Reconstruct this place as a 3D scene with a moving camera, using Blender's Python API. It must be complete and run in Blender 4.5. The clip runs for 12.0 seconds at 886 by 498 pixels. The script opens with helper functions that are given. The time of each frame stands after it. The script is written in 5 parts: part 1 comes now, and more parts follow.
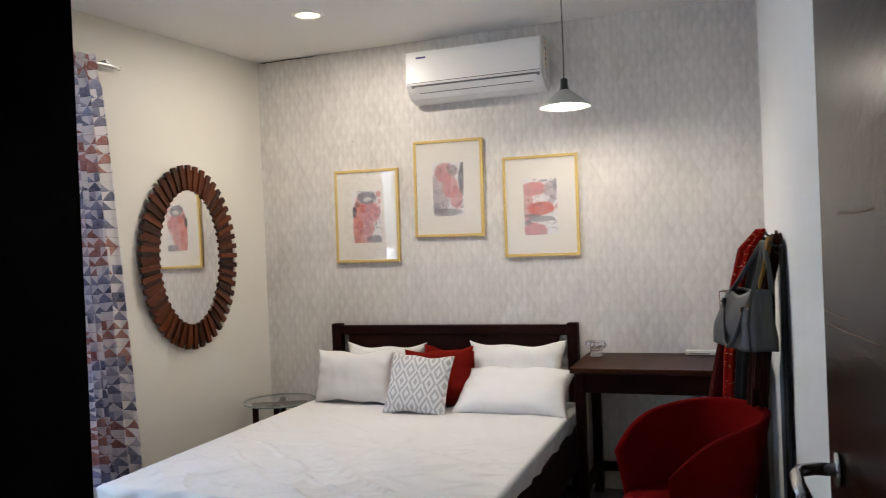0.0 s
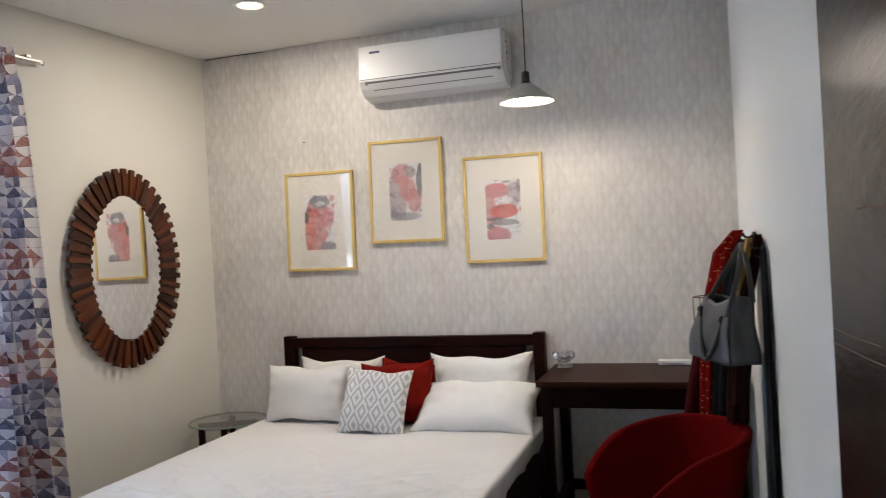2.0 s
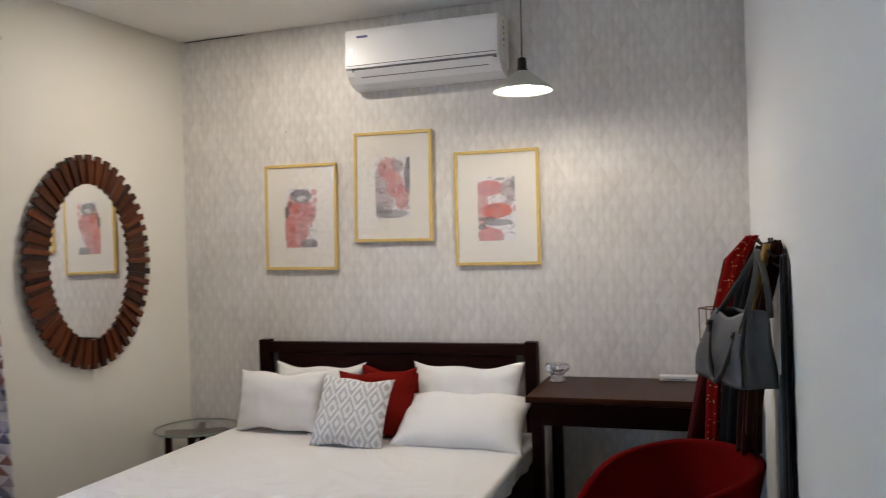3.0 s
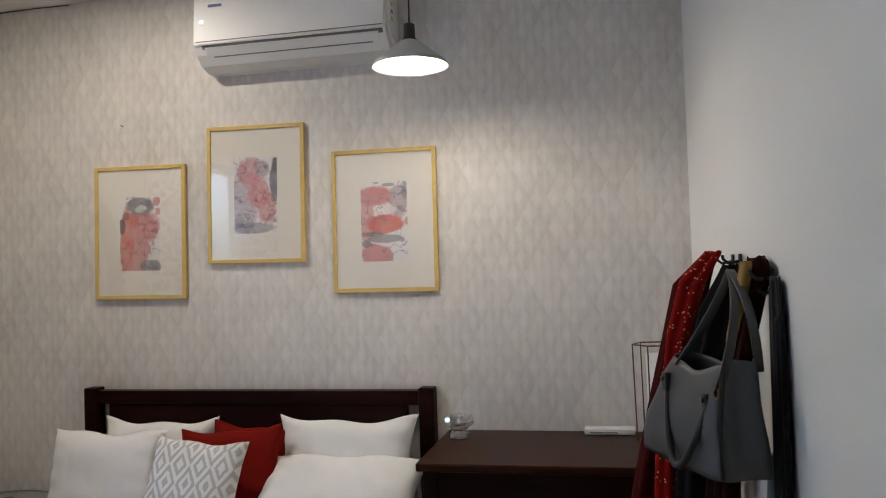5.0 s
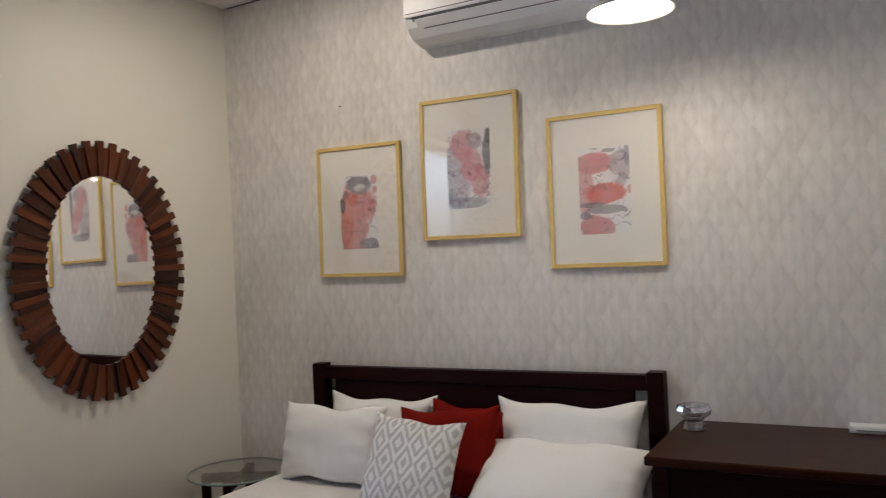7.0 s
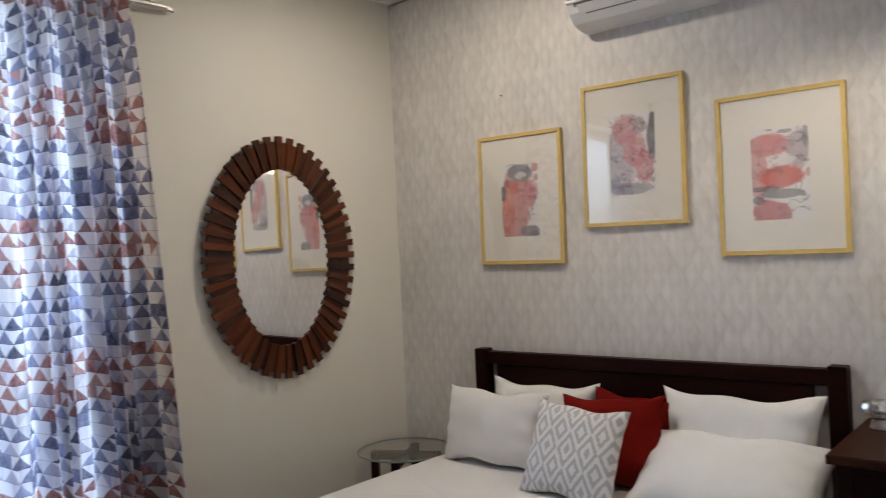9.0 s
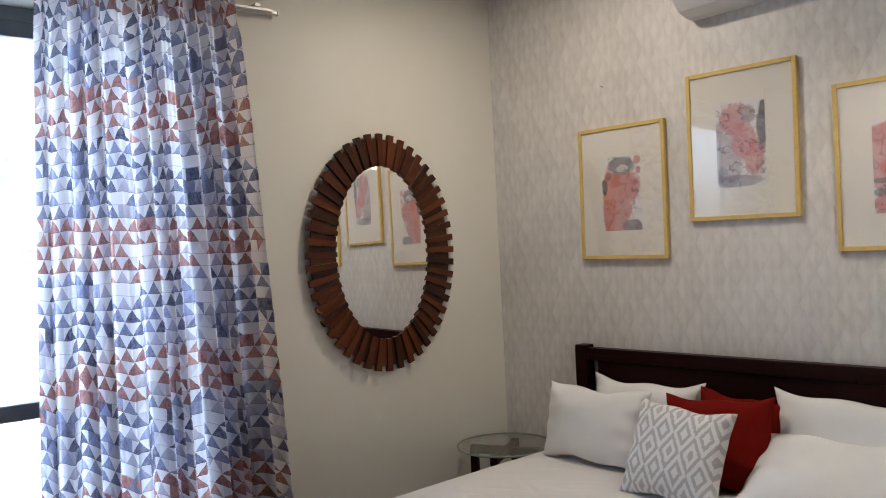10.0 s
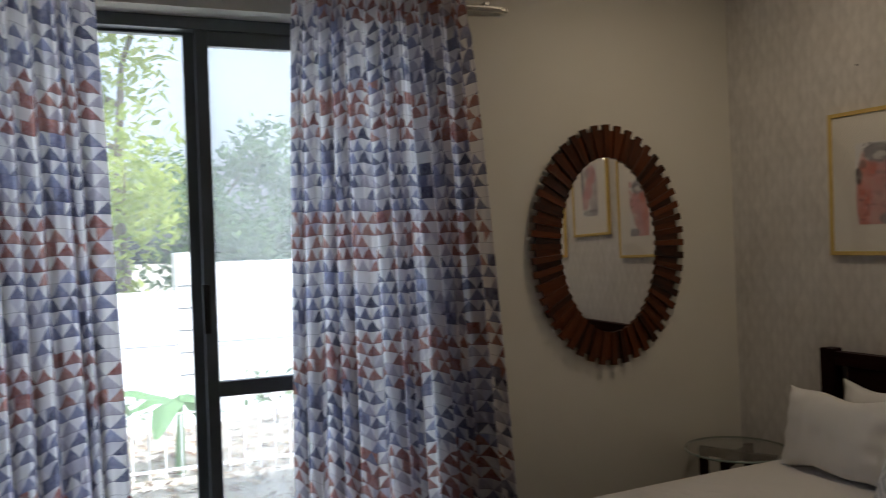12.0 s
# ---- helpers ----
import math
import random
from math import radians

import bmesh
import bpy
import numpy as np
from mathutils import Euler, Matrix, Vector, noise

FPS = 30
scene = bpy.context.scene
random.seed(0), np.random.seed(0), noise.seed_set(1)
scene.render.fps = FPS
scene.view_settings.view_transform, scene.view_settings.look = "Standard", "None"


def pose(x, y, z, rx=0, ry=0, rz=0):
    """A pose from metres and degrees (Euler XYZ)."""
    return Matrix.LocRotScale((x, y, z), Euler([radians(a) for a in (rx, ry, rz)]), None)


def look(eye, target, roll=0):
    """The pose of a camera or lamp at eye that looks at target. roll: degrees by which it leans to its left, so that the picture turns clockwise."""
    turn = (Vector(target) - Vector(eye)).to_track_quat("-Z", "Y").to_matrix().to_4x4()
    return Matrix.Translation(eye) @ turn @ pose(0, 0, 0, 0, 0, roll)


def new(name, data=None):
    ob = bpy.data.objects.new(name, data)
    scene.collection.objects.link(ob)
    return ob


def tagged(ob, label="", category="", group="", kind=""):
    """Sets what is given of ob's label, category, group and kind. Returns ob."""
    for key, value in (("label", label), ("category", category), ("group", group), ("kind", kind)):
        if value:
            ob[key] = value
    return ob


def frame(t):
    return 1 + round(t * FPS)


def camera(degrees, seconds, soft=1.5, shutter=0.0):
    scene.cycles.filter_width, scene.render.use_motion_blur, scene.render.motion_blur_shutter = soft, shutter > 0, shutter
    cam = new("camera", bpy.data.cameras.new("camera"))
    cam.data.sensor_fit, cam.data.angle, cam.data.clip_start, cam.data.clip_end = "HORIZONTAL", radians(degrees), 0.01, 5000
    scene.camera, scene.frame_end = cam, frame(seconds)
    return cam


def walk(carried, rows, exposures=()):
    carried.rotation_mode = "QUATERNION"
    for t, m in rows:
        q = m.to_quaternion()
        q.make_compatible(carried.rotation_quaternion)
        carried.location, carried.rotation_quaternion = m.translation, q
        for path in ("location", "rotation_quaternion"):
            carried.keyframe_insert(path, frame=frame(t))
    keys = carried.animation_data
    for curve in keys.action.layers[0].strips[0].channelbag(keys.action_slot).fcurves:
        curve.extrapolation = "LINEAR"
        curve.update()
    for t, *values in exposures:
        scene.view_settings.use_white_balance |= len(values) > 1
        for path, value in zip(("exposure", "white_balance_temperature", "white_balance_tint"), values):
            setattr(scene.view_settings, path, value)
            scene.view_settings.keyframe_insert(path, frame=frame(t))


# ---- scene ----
cam = camera(59.0, 12.0, 0.9, 0.5)
PATH = [
    (0, (-0.093, -0.507, 1.456), (-0.789, 1.368, 1.439), -2.4),
    (0.5, (-0.098, -0.482, 1.438), (-0.849, 1.371, 1.423), -2.0),
    (1, (-0.109, -0.468, 1.443), (-0.793, 1.411, 1.413), -2.8),
    (1.5, (-0.14, -0.372, 1.456), (-0.69, 1.551, 1.44), -1.7),
    (2, (-0.122, -0.216, 1.456), (-0.747, 1.684, 1.449), -3.1),
    (2.5, (-0.092, -0.06, 1.466), (-0.855, 1.789, 1.46), -2.4),
    (3, (-0.146, 0.098, 1.442), (-0.776, 1.996, 1.442), -1.7),
    (5, (-0.233, 0.893, 1.432), (-0.653, 2.848, 1.486), -1.9),
    (5.5, (-0.249, 1.038, 1.435), (-0.81, 2.956, 1.507), -2.1),
    (6, (-0.249, 1.082, 1.391), (-0.959, 2.95, 1.463), -1.9),
    (6.5, (-0.268, 1.095, 1.394), (-1.096, 2.915, 1.445), -2.3),
    (7, (-0.279, 1.098, 1.408), (-1.232, 2.856, 1.435), -2.7),
    (9, (-0.288, 1.055, 1.408), (-1.566, 2.593, 1.422), -2.7),
    (9.5, (-0.285, 1.082, 1.391), (-1.692, 2.503, 1.415), -2.5),
    (10, (-0.268, 1.083, 1.421), (-1.743, 2.435, 1.427), -2.8),
    (10.5, (-0.287, 1.062, 1.402), (-1.798, 2.372, 1.418), -2.3),
    (11, (-0.27, 1.078, 1.421), (-1.893, 2.248, 1.431), -2.2),
    (11.5, (-0.233, 1.092, 1.399), (-1.941, 2.133, 1.42), -2.0),
    (12, (-0.232, 1.083, 1.433), (-2.032, 1.954, 1.436), -2.1),
]
EXPOSURES = [(0.0, 2.86, 4850, 10), (2.5, 2.70, 4870, 10), (5.0, 2.34, 4880, 10), (6.5, 2.26, 4920, 10), (9.5, 2.31, 4920, 10), (10.5, 2.12, 4980, 10), (11.0, 1.76, 5050, 10), (11.5, 1.28, 5250, 10), (12.0, 0.72, 5500, 10)]
walk(cam, [(t, look(eye, target, roll)) for t, eye, target, roll in PATH], EXPOSURES)

# ---- world, sun and lamps ----
SUN_EL, SUN_AZ = 52.0, 70.0
world = bpy.data.worlds.new("sky")
scene.world = world
world.use_nodes = True
wn = world.node_tree.nodes
sky = wn.new("ShaderNodeTexSky")
sky.sky_type = "NISHITA"
sky.sun_disc = False
sky.dust_density, sky.air_density = 6.0, 1.2
sky.sun_elevation = radians(SUN_EL)
sky.sun_rotation = radians(SUN_AZ)
wn["Background"].inputs[1].default_value = 0.15
hazy = wn.new("ShaderNodeHueSaturation")
hazy.inputs["Saturation"].default_value, hazy.inputs["Value"].default_value = 0.28, 1.6
world.node_tree.links.new(sky.outputs[0], hazy.inputs["Color"])
world.node_tree.links.new(hazy.outputs[0], wn["Background"].inputs[0])

sun = new("sun", bpy.data.lights.new("sun", "SUN"))
sun.data.energy, sun.data.angle, sun.data.color = 5.0, radians(0.6), (1.0, 0.95, 0.88)
el, az = radians(SUN_EL), radians(SUN_AZ)
sun_from = Vector((math.sin(az) * math.cos(el), math.cos(az) * math.cos(el), math.sin(el)))
sun.matrix_world = look(sun_from * 30, (0, 0, 0))

# ---- dimensions ----
WALL_Y, RIGHT_X, DOOR_X, BACK_Y, CEIL = 4.025, 0.074, 0.100, 0.153, 2.71
LEFT = pose(-3.05, 4.025, 0, 0, 0, -5.14)      # the slanting window wall: x inward, y towards the head wall


# ---- materials ----
def nodes_of(name):
    m = bpy.data.materials.new(name)
    m.use_nodes = True
    nt = m.node_tree
    return m, nt, nt.nodes, nt.links, nt.nodes["Principled BSDF"]


def math_node(nt, op, a, b=None, clamp=False):
    n = nt.nodes.new("ShaderNodeMath")
    n.operation, n.use_clamp = op, clamp
    for i, v in enumerate((a, b)):
        if v is None:
            continue
        if isinstance(v, (int, float)):
            n.inputs[i].default_value = v
        else:
            nt.links.new(v, n.inputs[i])
    return n.outputs[0]


def mix_color(nt, fac, a, b, blend="MIX"):
    n = nt.nodes.new("ShaderNodeMix")
    n.data_type, n.blend_type = "RGBA", blend
    for sock, v in ((n.inputs[0], fac), (n.inputs[6], a), (n.inputs[7], b)):
        if isinstance(v, (int, float)):
            sock.default_value = v
        elif isinstance(v, tuple):
            sock.default_value = (*v, 1)
        else:
            nt.links.new(v, sock)
    return n.outputs[2]


def noise_node(nt, scale, detail=4, rough=0.55, stretch=(1, 1, 1), space="Object"):
    tc = nt.nodes.new("ShaderNodeTexCoord")
    mp = nt.nodes.new("ShaderNodeMapping")
    mp.inputs["Scale"].default_value = stretch
    nt.links.new(tc.outputs[space], mp.inputs[0])
    n = nt.nodes.new("ShaderNodeTexNoise")
    n.inputs["Scale"].default_value, n.inputs["Detail"].default_value, n.inputs["Roughness"].default_value = scale, detail, rough
    nt.links.new(mp.outputs[0], n.inputs["Vector"])
    return n.outputs["Fac"]


def bump(nt, bsdf, height, strength, dist=0.01):
    b = nt.nodes.new("ShaderNodeBump")
    b.inputs["Strength"].default_value, b.inputs["Distance"].default_value = strength, dist
    nt.links.new(height, b.inputs["Height"])
    nt.links.new(b.outputs[0], bsdf.inputs["Normal"])


def plain(name, color, rough=0.5, metal=0.0, vary=0.12, grain=60, coarse=3, relief=0.15, stretch=(1, 1, 1), dist=0.002, sheen=0.0, coat=0.0):
    """Paint, cloth, metal or plastic with a coarse and a fine variation."""
    m, nt, ns, lk, bsdf = nodes_of(name)
    a = noise_node(nt, coarse, 3, 0.5, stretch)
    b = noise_node(nt, grain, 4, 0.6, stretch)
    s = math_node(nt, "ADD", math_node(nt, "MULTIPLY", a, 0.6), math_node(nt, "MULTIPLY", b, 0.4))
    dark = tuple(c * (1 - vary) for c in color)
    light = tuple(min(1, c * (1 + vary)) for c in color)
    fac = math_node(nt, "MULTIPLY_ADD", s, 2.2, True)
    ns_f = fac.node
    ns_f.inputs[2].default_value = -0.6
    lk.new(mix_color(nt, fac, dark, light), bsdf.inputs["Base Color"])
    r = math_node(nt, "MULTIPLY_ADD", b, 0.16 if relief else 0.01)
    r.node.inputs[2].default_value = max(0.02, rough - (0.08 if relief else 0.0))
    lk.new(r, bsdf.inputs["Roughness"])
    bsdf.inputs["Metallic"].default_value = metal
    bsdf.inputs["Sheen Weight"].default_value = sheen
    bsdf.inputs["Coat Weight"].default_value = coat
    if relief:
        bump(nt, bsdf, b, relief, dist)
    return m


def wood(name, dark, light, rough=0.35, stretch=(14, 1.2, 14), scale=2.5, coat=0.15, by_object=False, gloss=0.3):
    m, nt, ns, lk, bsdf = nodes_of(name)
    g = noise_node(nt, scale, 6, 0.65, stretch)
    f = noise_node(nt, scale * 9, 3, 0.6, stretch)
    s = math_node(nt, "ADD", math_node(nt, "MULTIPLY", g, 0.75), math_node(nt, "MULTIPLY", f, 0.25))
    if by_object:
        oi = ns.new("ShaderNodeObjectInfo")
        s = math_node(nt, "ADD", s, math_node(nt, "MULTIPLY_ADD", oi.outputs["Random"], 0.30))
        s.node.inputs[1].links[0].from_node.inputs[2].default_value = -0.20
    k = math_node(nt, "MULTIPLY_ADD", s, 2.0, True)
    k.node.inputs[2].default_value = -0.5
    lk.new(mix_color(nt, k, dark, light), bsdf.inputs["Base Color"])
    bsdf.inputs["Roughness"].default_value = rough
    bsdf.inputs["Coat Weight"].default_value = coat
    bsdf.inputs["Coat Roughness"].default_value = 0.25
    bsdf.inputs["Specular IOR Level"].default_value = gloss
    bump(nt, bsdf, f, 0.12, 0.001)
    return m


def pane_mat(name, face=0.035):
    """Thin window or picture glass: clear, with a weak mirror that grows at a slant."""
    m, nt, ns, lk, bsdf = nodes_of(name)
    tr, gl, mx, lw = (ns.new("ShaderNode" + k) for k in ("BsdfTransparent", "BsdfGlossy", "MixShader", "LayerWeight"))
    lw.inputs["Blend"].default_value = 0.5
    gl.inputs["Roughness"].default_value = 0.01
    g = math_node(nt, "MULTIPLY_ADD", math_node(nt, "POWER", lw.outputs["Facing"], 5.0), 0.5)
    g.node.inputs[2].default_value = face
    lk.new(g, mx.inputs[0])
    lk.new(tr.outputs[0], mx.inputs[1])
    lk.new(gl.outputs[0], mx.inputs[2])
    lk.new(mx.outputs[0], ns["Material Output"].inputs[0])
    return m


def emitter(name, color, strength):
    m, nt, ns, lk, bsdf = nodes_of(name)
    bsdf.inputs["Emission Color"].default_value = (*color, 1)
    bsdf.inputs["Emission Strength"].default_value = strength
    bsdf.inputs["Base Color"].default_value = (0.8, 0.8, 0.8, 1)
    return m


def wallpaper_mat():
    """Pale grey paper with a faint lattice of upright lozenges, each half shaded, and brushed streaks."""
    m, nt, ns, lk, bsdf = nodes_of("wallpaper")
    tc = ns.new("ShaderNodeTexCoord")
    sp = ns.new("ShaderNodeSeparateXYZ")
    lk.new(tc.outputs["Object"], sp.inputs[0])
    u = math_node(nt, "DIVIDE", sp.outputs[0], 0.068)
    v = math_node(nt, "DIVIDE", sp.outputs[2], 0.122)
    u = math_node(nt, "ADD", u, math_node(nt, "MULTIPLY_ADD", noise_node(nt, 38, 3, 0.6), 0.34))
    u.node.inputs[1].links[0].from_node.inputs[2].default_value = -0.17
    p = math_node(nt, "ADD", u, v)
    q = math_node(nt, "SUBTRACT", u, v)
    fp, fq = math_node(nt, "FRACT", p), math_node(nt, "FRACT", q)
    cell = ns.new("ShaderNodeCombineXYZ")
    lk.new(math_node(nt, "FLOOR", p), cell.inputs[0])
    lk.new(math_node(nt, "FLOOR", q), cell.inputs[1])
    tone = ns.new("ShaderNodeTexWhiteNoise")
    lk.new(cell.outputs[0], tone.inputs["Vector"])
    ep = math_node(nt, "ABSOLUTE", math_node(nt, "SUBTRACT", fp, 0.5))
    eq = math_node(nt, "ABSOLUTE", math_node(nt, "SUBTRACT", fq, 0.5))
    core = math_node(nt, "SUBTRACT", 0.5, math_node(nt, "MAXIMUM", ep, eq))
    across = math_node(nt, "ADD", fp, fq)
    shade = ns.new("ShaderNodeMapRange")
    shade.interpolation_type = "SMOOTHSTEP"
    shade.inputs["From Min"].default_value, shade.inputs["From Max"].default_value = 0.78, 1.22
    lk.new(across, shade.inputs["Value"])
    half = math_node(nt, "MULTIPLY", shade.outputs[0], math_node(nt, "SUBTRACT", across, 2.15))
    streak = noise_node(nt, 5, 6, 0.72, (7, 7, 1.6))
    cloud = noise_node(nt, 1.6, 3, 0.5)
    s = math_node(nt, "ADD", math_node(nt, "MULTIPLY", core, 0.32), math_node(nt, "MULTIPLY", tone.outputs["Value"], 0.13))
    s = math_node(nt, "ADD", s, math_node(nt, "MULTIPLY", half, 0.145))
    s = math_node(nt, "ADD", s, math_node(nt, "MULTIPLY", streak, 0.60))
    s = math_node(nt, "ADD", s, math_node(nt, "MULTIPLY", cloud, 0.42))
    grunge = math_node(nt, "MULTIPLY", noise_node(nt, 2.2, 2, 0.5), noise_node(nt, 26, 5, 0.7, (1, 1, 0.6)))
    s = math_node(nt, "SUBTRACT", s, math_node(nt, "MULTIPLY_ADD", grunge, 0.9))
    s.node.inputs[1].links[0].from_node.inputs[2].default_value = -0.22
    k = math_node(nt, "MULTIPLY_ADD", s, 1.5, True)
    k.node.inputs[2].default_value = -0.24
    lk.new(mix_color(nt, k, (0.50, 0.474, 0.447), (0.755, 0.728, 0.69)), bsdf.inputs["Base Color"])
    bsdf.inputs["Roughness"].default_value = 0.5
    bump(nt, bsdf, s, 0.10, 0.002)
    return m


def curtain_mat():
    """Printed cotton: rows of small triangles, white against rust, navy and lilac in drifting bands."""
    m, nt, ns, lk, bsdf = nodes_of("curtain_print")
    uv = ns.new("ShaderNodeUVMap")
    uv.uv_map = "cloth"
    sp = ns.new("ShaderNodeSeparateXYZ")
    lk.new(uv.outputs[0], sp.inputs[0])
    v = math_node(nt, "DIVIDE", sp.outputs[1], 0.047)
    row = math_node(nt, "FLOOR", v)
    fv = math_node(nt, "FRACT", v)
    u = math_node(nt, "ADD", math_node(nt, "DIVIDE", sp.outputs[0], 0.104), math_node(nt, "MULTIPLY", row, 0.5))
    fu = math_node(nt, "FRACT", u)
    tri = math_node(nt, "ABSOLUTE", math_node(nt, "MULTIPLY_ADD", fu, 2.0))
    tri.node.inputs[0].links[0].from_node.inputs[2].default_value = -1.0
    up = math_node(nt, "LESS_THAN", math_node(nt, "ADD", tri, fv), 1.0)
    cell = ns.new("ShaderNodeCombineXYZ")
    lk.new(math_node(nt, "FLOOR", u), cell.inputs[0])
    lk.new(row, cell.inputs[1])
    lk.new(up, cell.inputs[2])
    rnd = ns.new("ShaderNodeTexWhiteNoise")
    lk.new(cell.outputs[0], rnd.inputs["Vector"])
    r1 = rnd.outputs["Value"]
    rgb = ns.new("ShaderNodeSeparateColor")
    lk.new(rnd.outputs["Color"], rgb.inputs[0])
    ink = noise_node(nt, 70, 4, 0.7)
    ink2 = noise_node(nt, 22, 3, 0.6)
    # bands: rust rows and navy rows take turns
    band = math_node(nt, "SINE", math_node(nt, "MULTIPLY_ADD", row, 0.62))
    band.node.inputs[0].links[0].from_node.inputs[2].default_value = 0.9
    warm = math_node(nt, "GREATER_THAN", math_node(nt, "ADD", band, math_node(nt, "MULTIPLY_ADD", rgb.outputs[0], 0.9)), 0.32)
    warm.node.inputs[0].links[0].from_node.inputs[1].links[0].from_node.inputs[2].default_value = -0.3
    navy = mix_color(nt, rgb.outputs[1], (0.011, 0.017, 0.090), (0.35, 0.38, 0.60))
    rust = mix_color(nt, rgb.outputs[1], (0.26, 0.035, 0.014), (0.52, 0.24, 0.17))
    tone = mix_color(nt, warm, navy, rust)
    tone = mix_color(nt, math_node(nt, "GREATER_THAN", r1, 0.78), tone, (0.55, 0.53, 0.62))
    # pigment pools at the foot of each triangle
    pool = math_node(nt, "MULTIPLY", math_node(nt, "SUBTRACT", 1.0, fv), math_node(nt, "MULTIPLY", ink2, 0.65), True)
    tone = mix_color(nt, pool, tone, (0.30, 0.30, 0.38), "MULTIPLY")
    wash = math_node(nt, "MULTIPLY_ADD", ink, 1.8, True)
    wash.node.inputs[2].default_value = -0.50
    tone = mix_color(nt, math_node(nt, "MULTIPLY", wash, 0.5), tone, (0.70, 0.69, 0.76))
    pale = mix_color(nt, math_node(nt, "MULTIPLY", ink2, math_node(nt, "GREATER_THAN", rgb.outputs[2], 0.6)), (0.87, 0.86, 0.87), (0.58, 0.57, 0.66))
    ripe = math_node(nt, "GREATER_THAN", math_node(nt, "ADD", rgb.outputs[2], math_node(nt, "MULTIPLY", up, 0.72)), 0.86)
    col = mix_color(nt, ripe, pale, tone)
    seam = math_node(nt, "LESS_THAN", fv, 0.06)
    col = mix_color(nt, math_node(nt, "MULTIPLY", math_node(nt, "MULTIPLY", seam, ink2), 0.7), col, (0.16, 0.15, 0.20))
    lk.new(col, bsdf.inputs["Base Color"])
    bsdf.inputs["Roughness"].default_value = 0.85
    weave = noise_node(nt, 500, 2, 0.5)
    bump(nt, bsdf, weave, 0.15, 0.001)
    tl, mx = ns.new("ShaderNodeBsdfTranslucent"), ns.new("ShaderNodeMixShader")
    lk.new(mix_color(nt, 0.9, col, (0.97, 0.965, 1.0), "MULTIPLY"), tl.inputs[0])
    mx.inputs[0].default_value = 0.70
    lk.new(bsdf.outputs[0], mx.inputs[1])
    lk.new(tl.outputs[0], mx.inputs[2])
    lk.new(mx.outputs[0], ns["Material Output"].inputs[0])
    return m


def ikat_mat():
    """White cotton with grey ikat lozenges."""
    m, nt, ns, lk, bsdf = nodes_of("ikat_print")
    uv = ns.new("ShaderNodeUVMap")
    uv.uv_map = "cloth"
    sp = ns.new("ShaderNodeSeparateXYZ")
    lk.new(uv.outputs[0], sp.inputs[0])
    jag = math_node(nt, "MULTIPLY_ADD", noise_node(nt, 160, 2, 0.5), 0.16)
    jag.node.inputs[2].default_value = -0.08
    u = math_node(nt, "DIVIDE", sp.outputs[0], 0.080)
    v = math_node(nt, "DIVIDE", sp.outputs[1], 0.135)
    row = math_node(nt, "FLOOR", v)
    fu = math_node(nt, "ABSOLUTE", math_node(nt, "SUBTRACT", math_node(nt, "FRACT", u), 0.5))
    fv = math_node(nt, "ABSOLUTE", math_node(nt, "SUBTRACT", math_node(nt, "FRACT", v), 0.5))
    d = math_node(nt, "ADD", math_node(nt, "ADD", fu, fv), jag)
    ring = math_node(nt, "FRACT", math_node(nt, "MULTIPLY", d, 3.0))
    k = math_node(nt, "GREATER_THAN", ring, 0.52)
    lk.new(mix_color(nt, k, (0.76, 0.755, 0.75), (0.47, 0.47, 0.48)), bsdf.inputs["Base Color"])
    bsdf.inputs["Roughness"].default_value = 0.9
    bump(nt, bsdf, noise_node(nt, 300, 2), 0.2, 0.001)
    return m


def floor_mat():
    """Grey glazed tiles of 0.4 m with thin joints."""
    m, nt, ns, lk, bsdf = nodes_of("floor_tile")
    tc = ns.new("ShaderNodeTexCoord")
    br = ns.new("ShaderNodeTexBrick")
    br.offset = 0.0
    lk.new(tc.outputs["Object"], br.inputs["Vector"])
    for key, val in (("Scale", 1.0), ("Mortar Size", 0.004), ("Brick Width", 0.4), ("Row Height", 0.4), ("Mortar Smooth", 0.2)):
        br.inputs[key].default_value = val
    br.inputs["Color1"].default_value, br.inputs["Color2"].default_value, br.inputs["Mortar"].default_value = (0.095, 0.092, 0.088, 1), (0.08, 0.078, 0.074, 1), (0.06, 0.058, 0.055, 1)
    a, b = noise_node(nt, 3, 5), noise_node(nt, 40, 3)
    lk.new(mix_color(nt, math_node(nt, "MULTIPLY", a, 0.5), br.outputs["Color"], (0.065, 0.062, 0.06)), bsdf.inputs["Base Color"])
    bsdf.inputs["Roughness"].default_value = 0.3
    bump(nt, bsdf, math_node(nt, "SUBTRACT", math_node(nt, "MULTIPLY", b, 0.1), br.outputs["Fac"]), 0.15, 0.002)
    return m


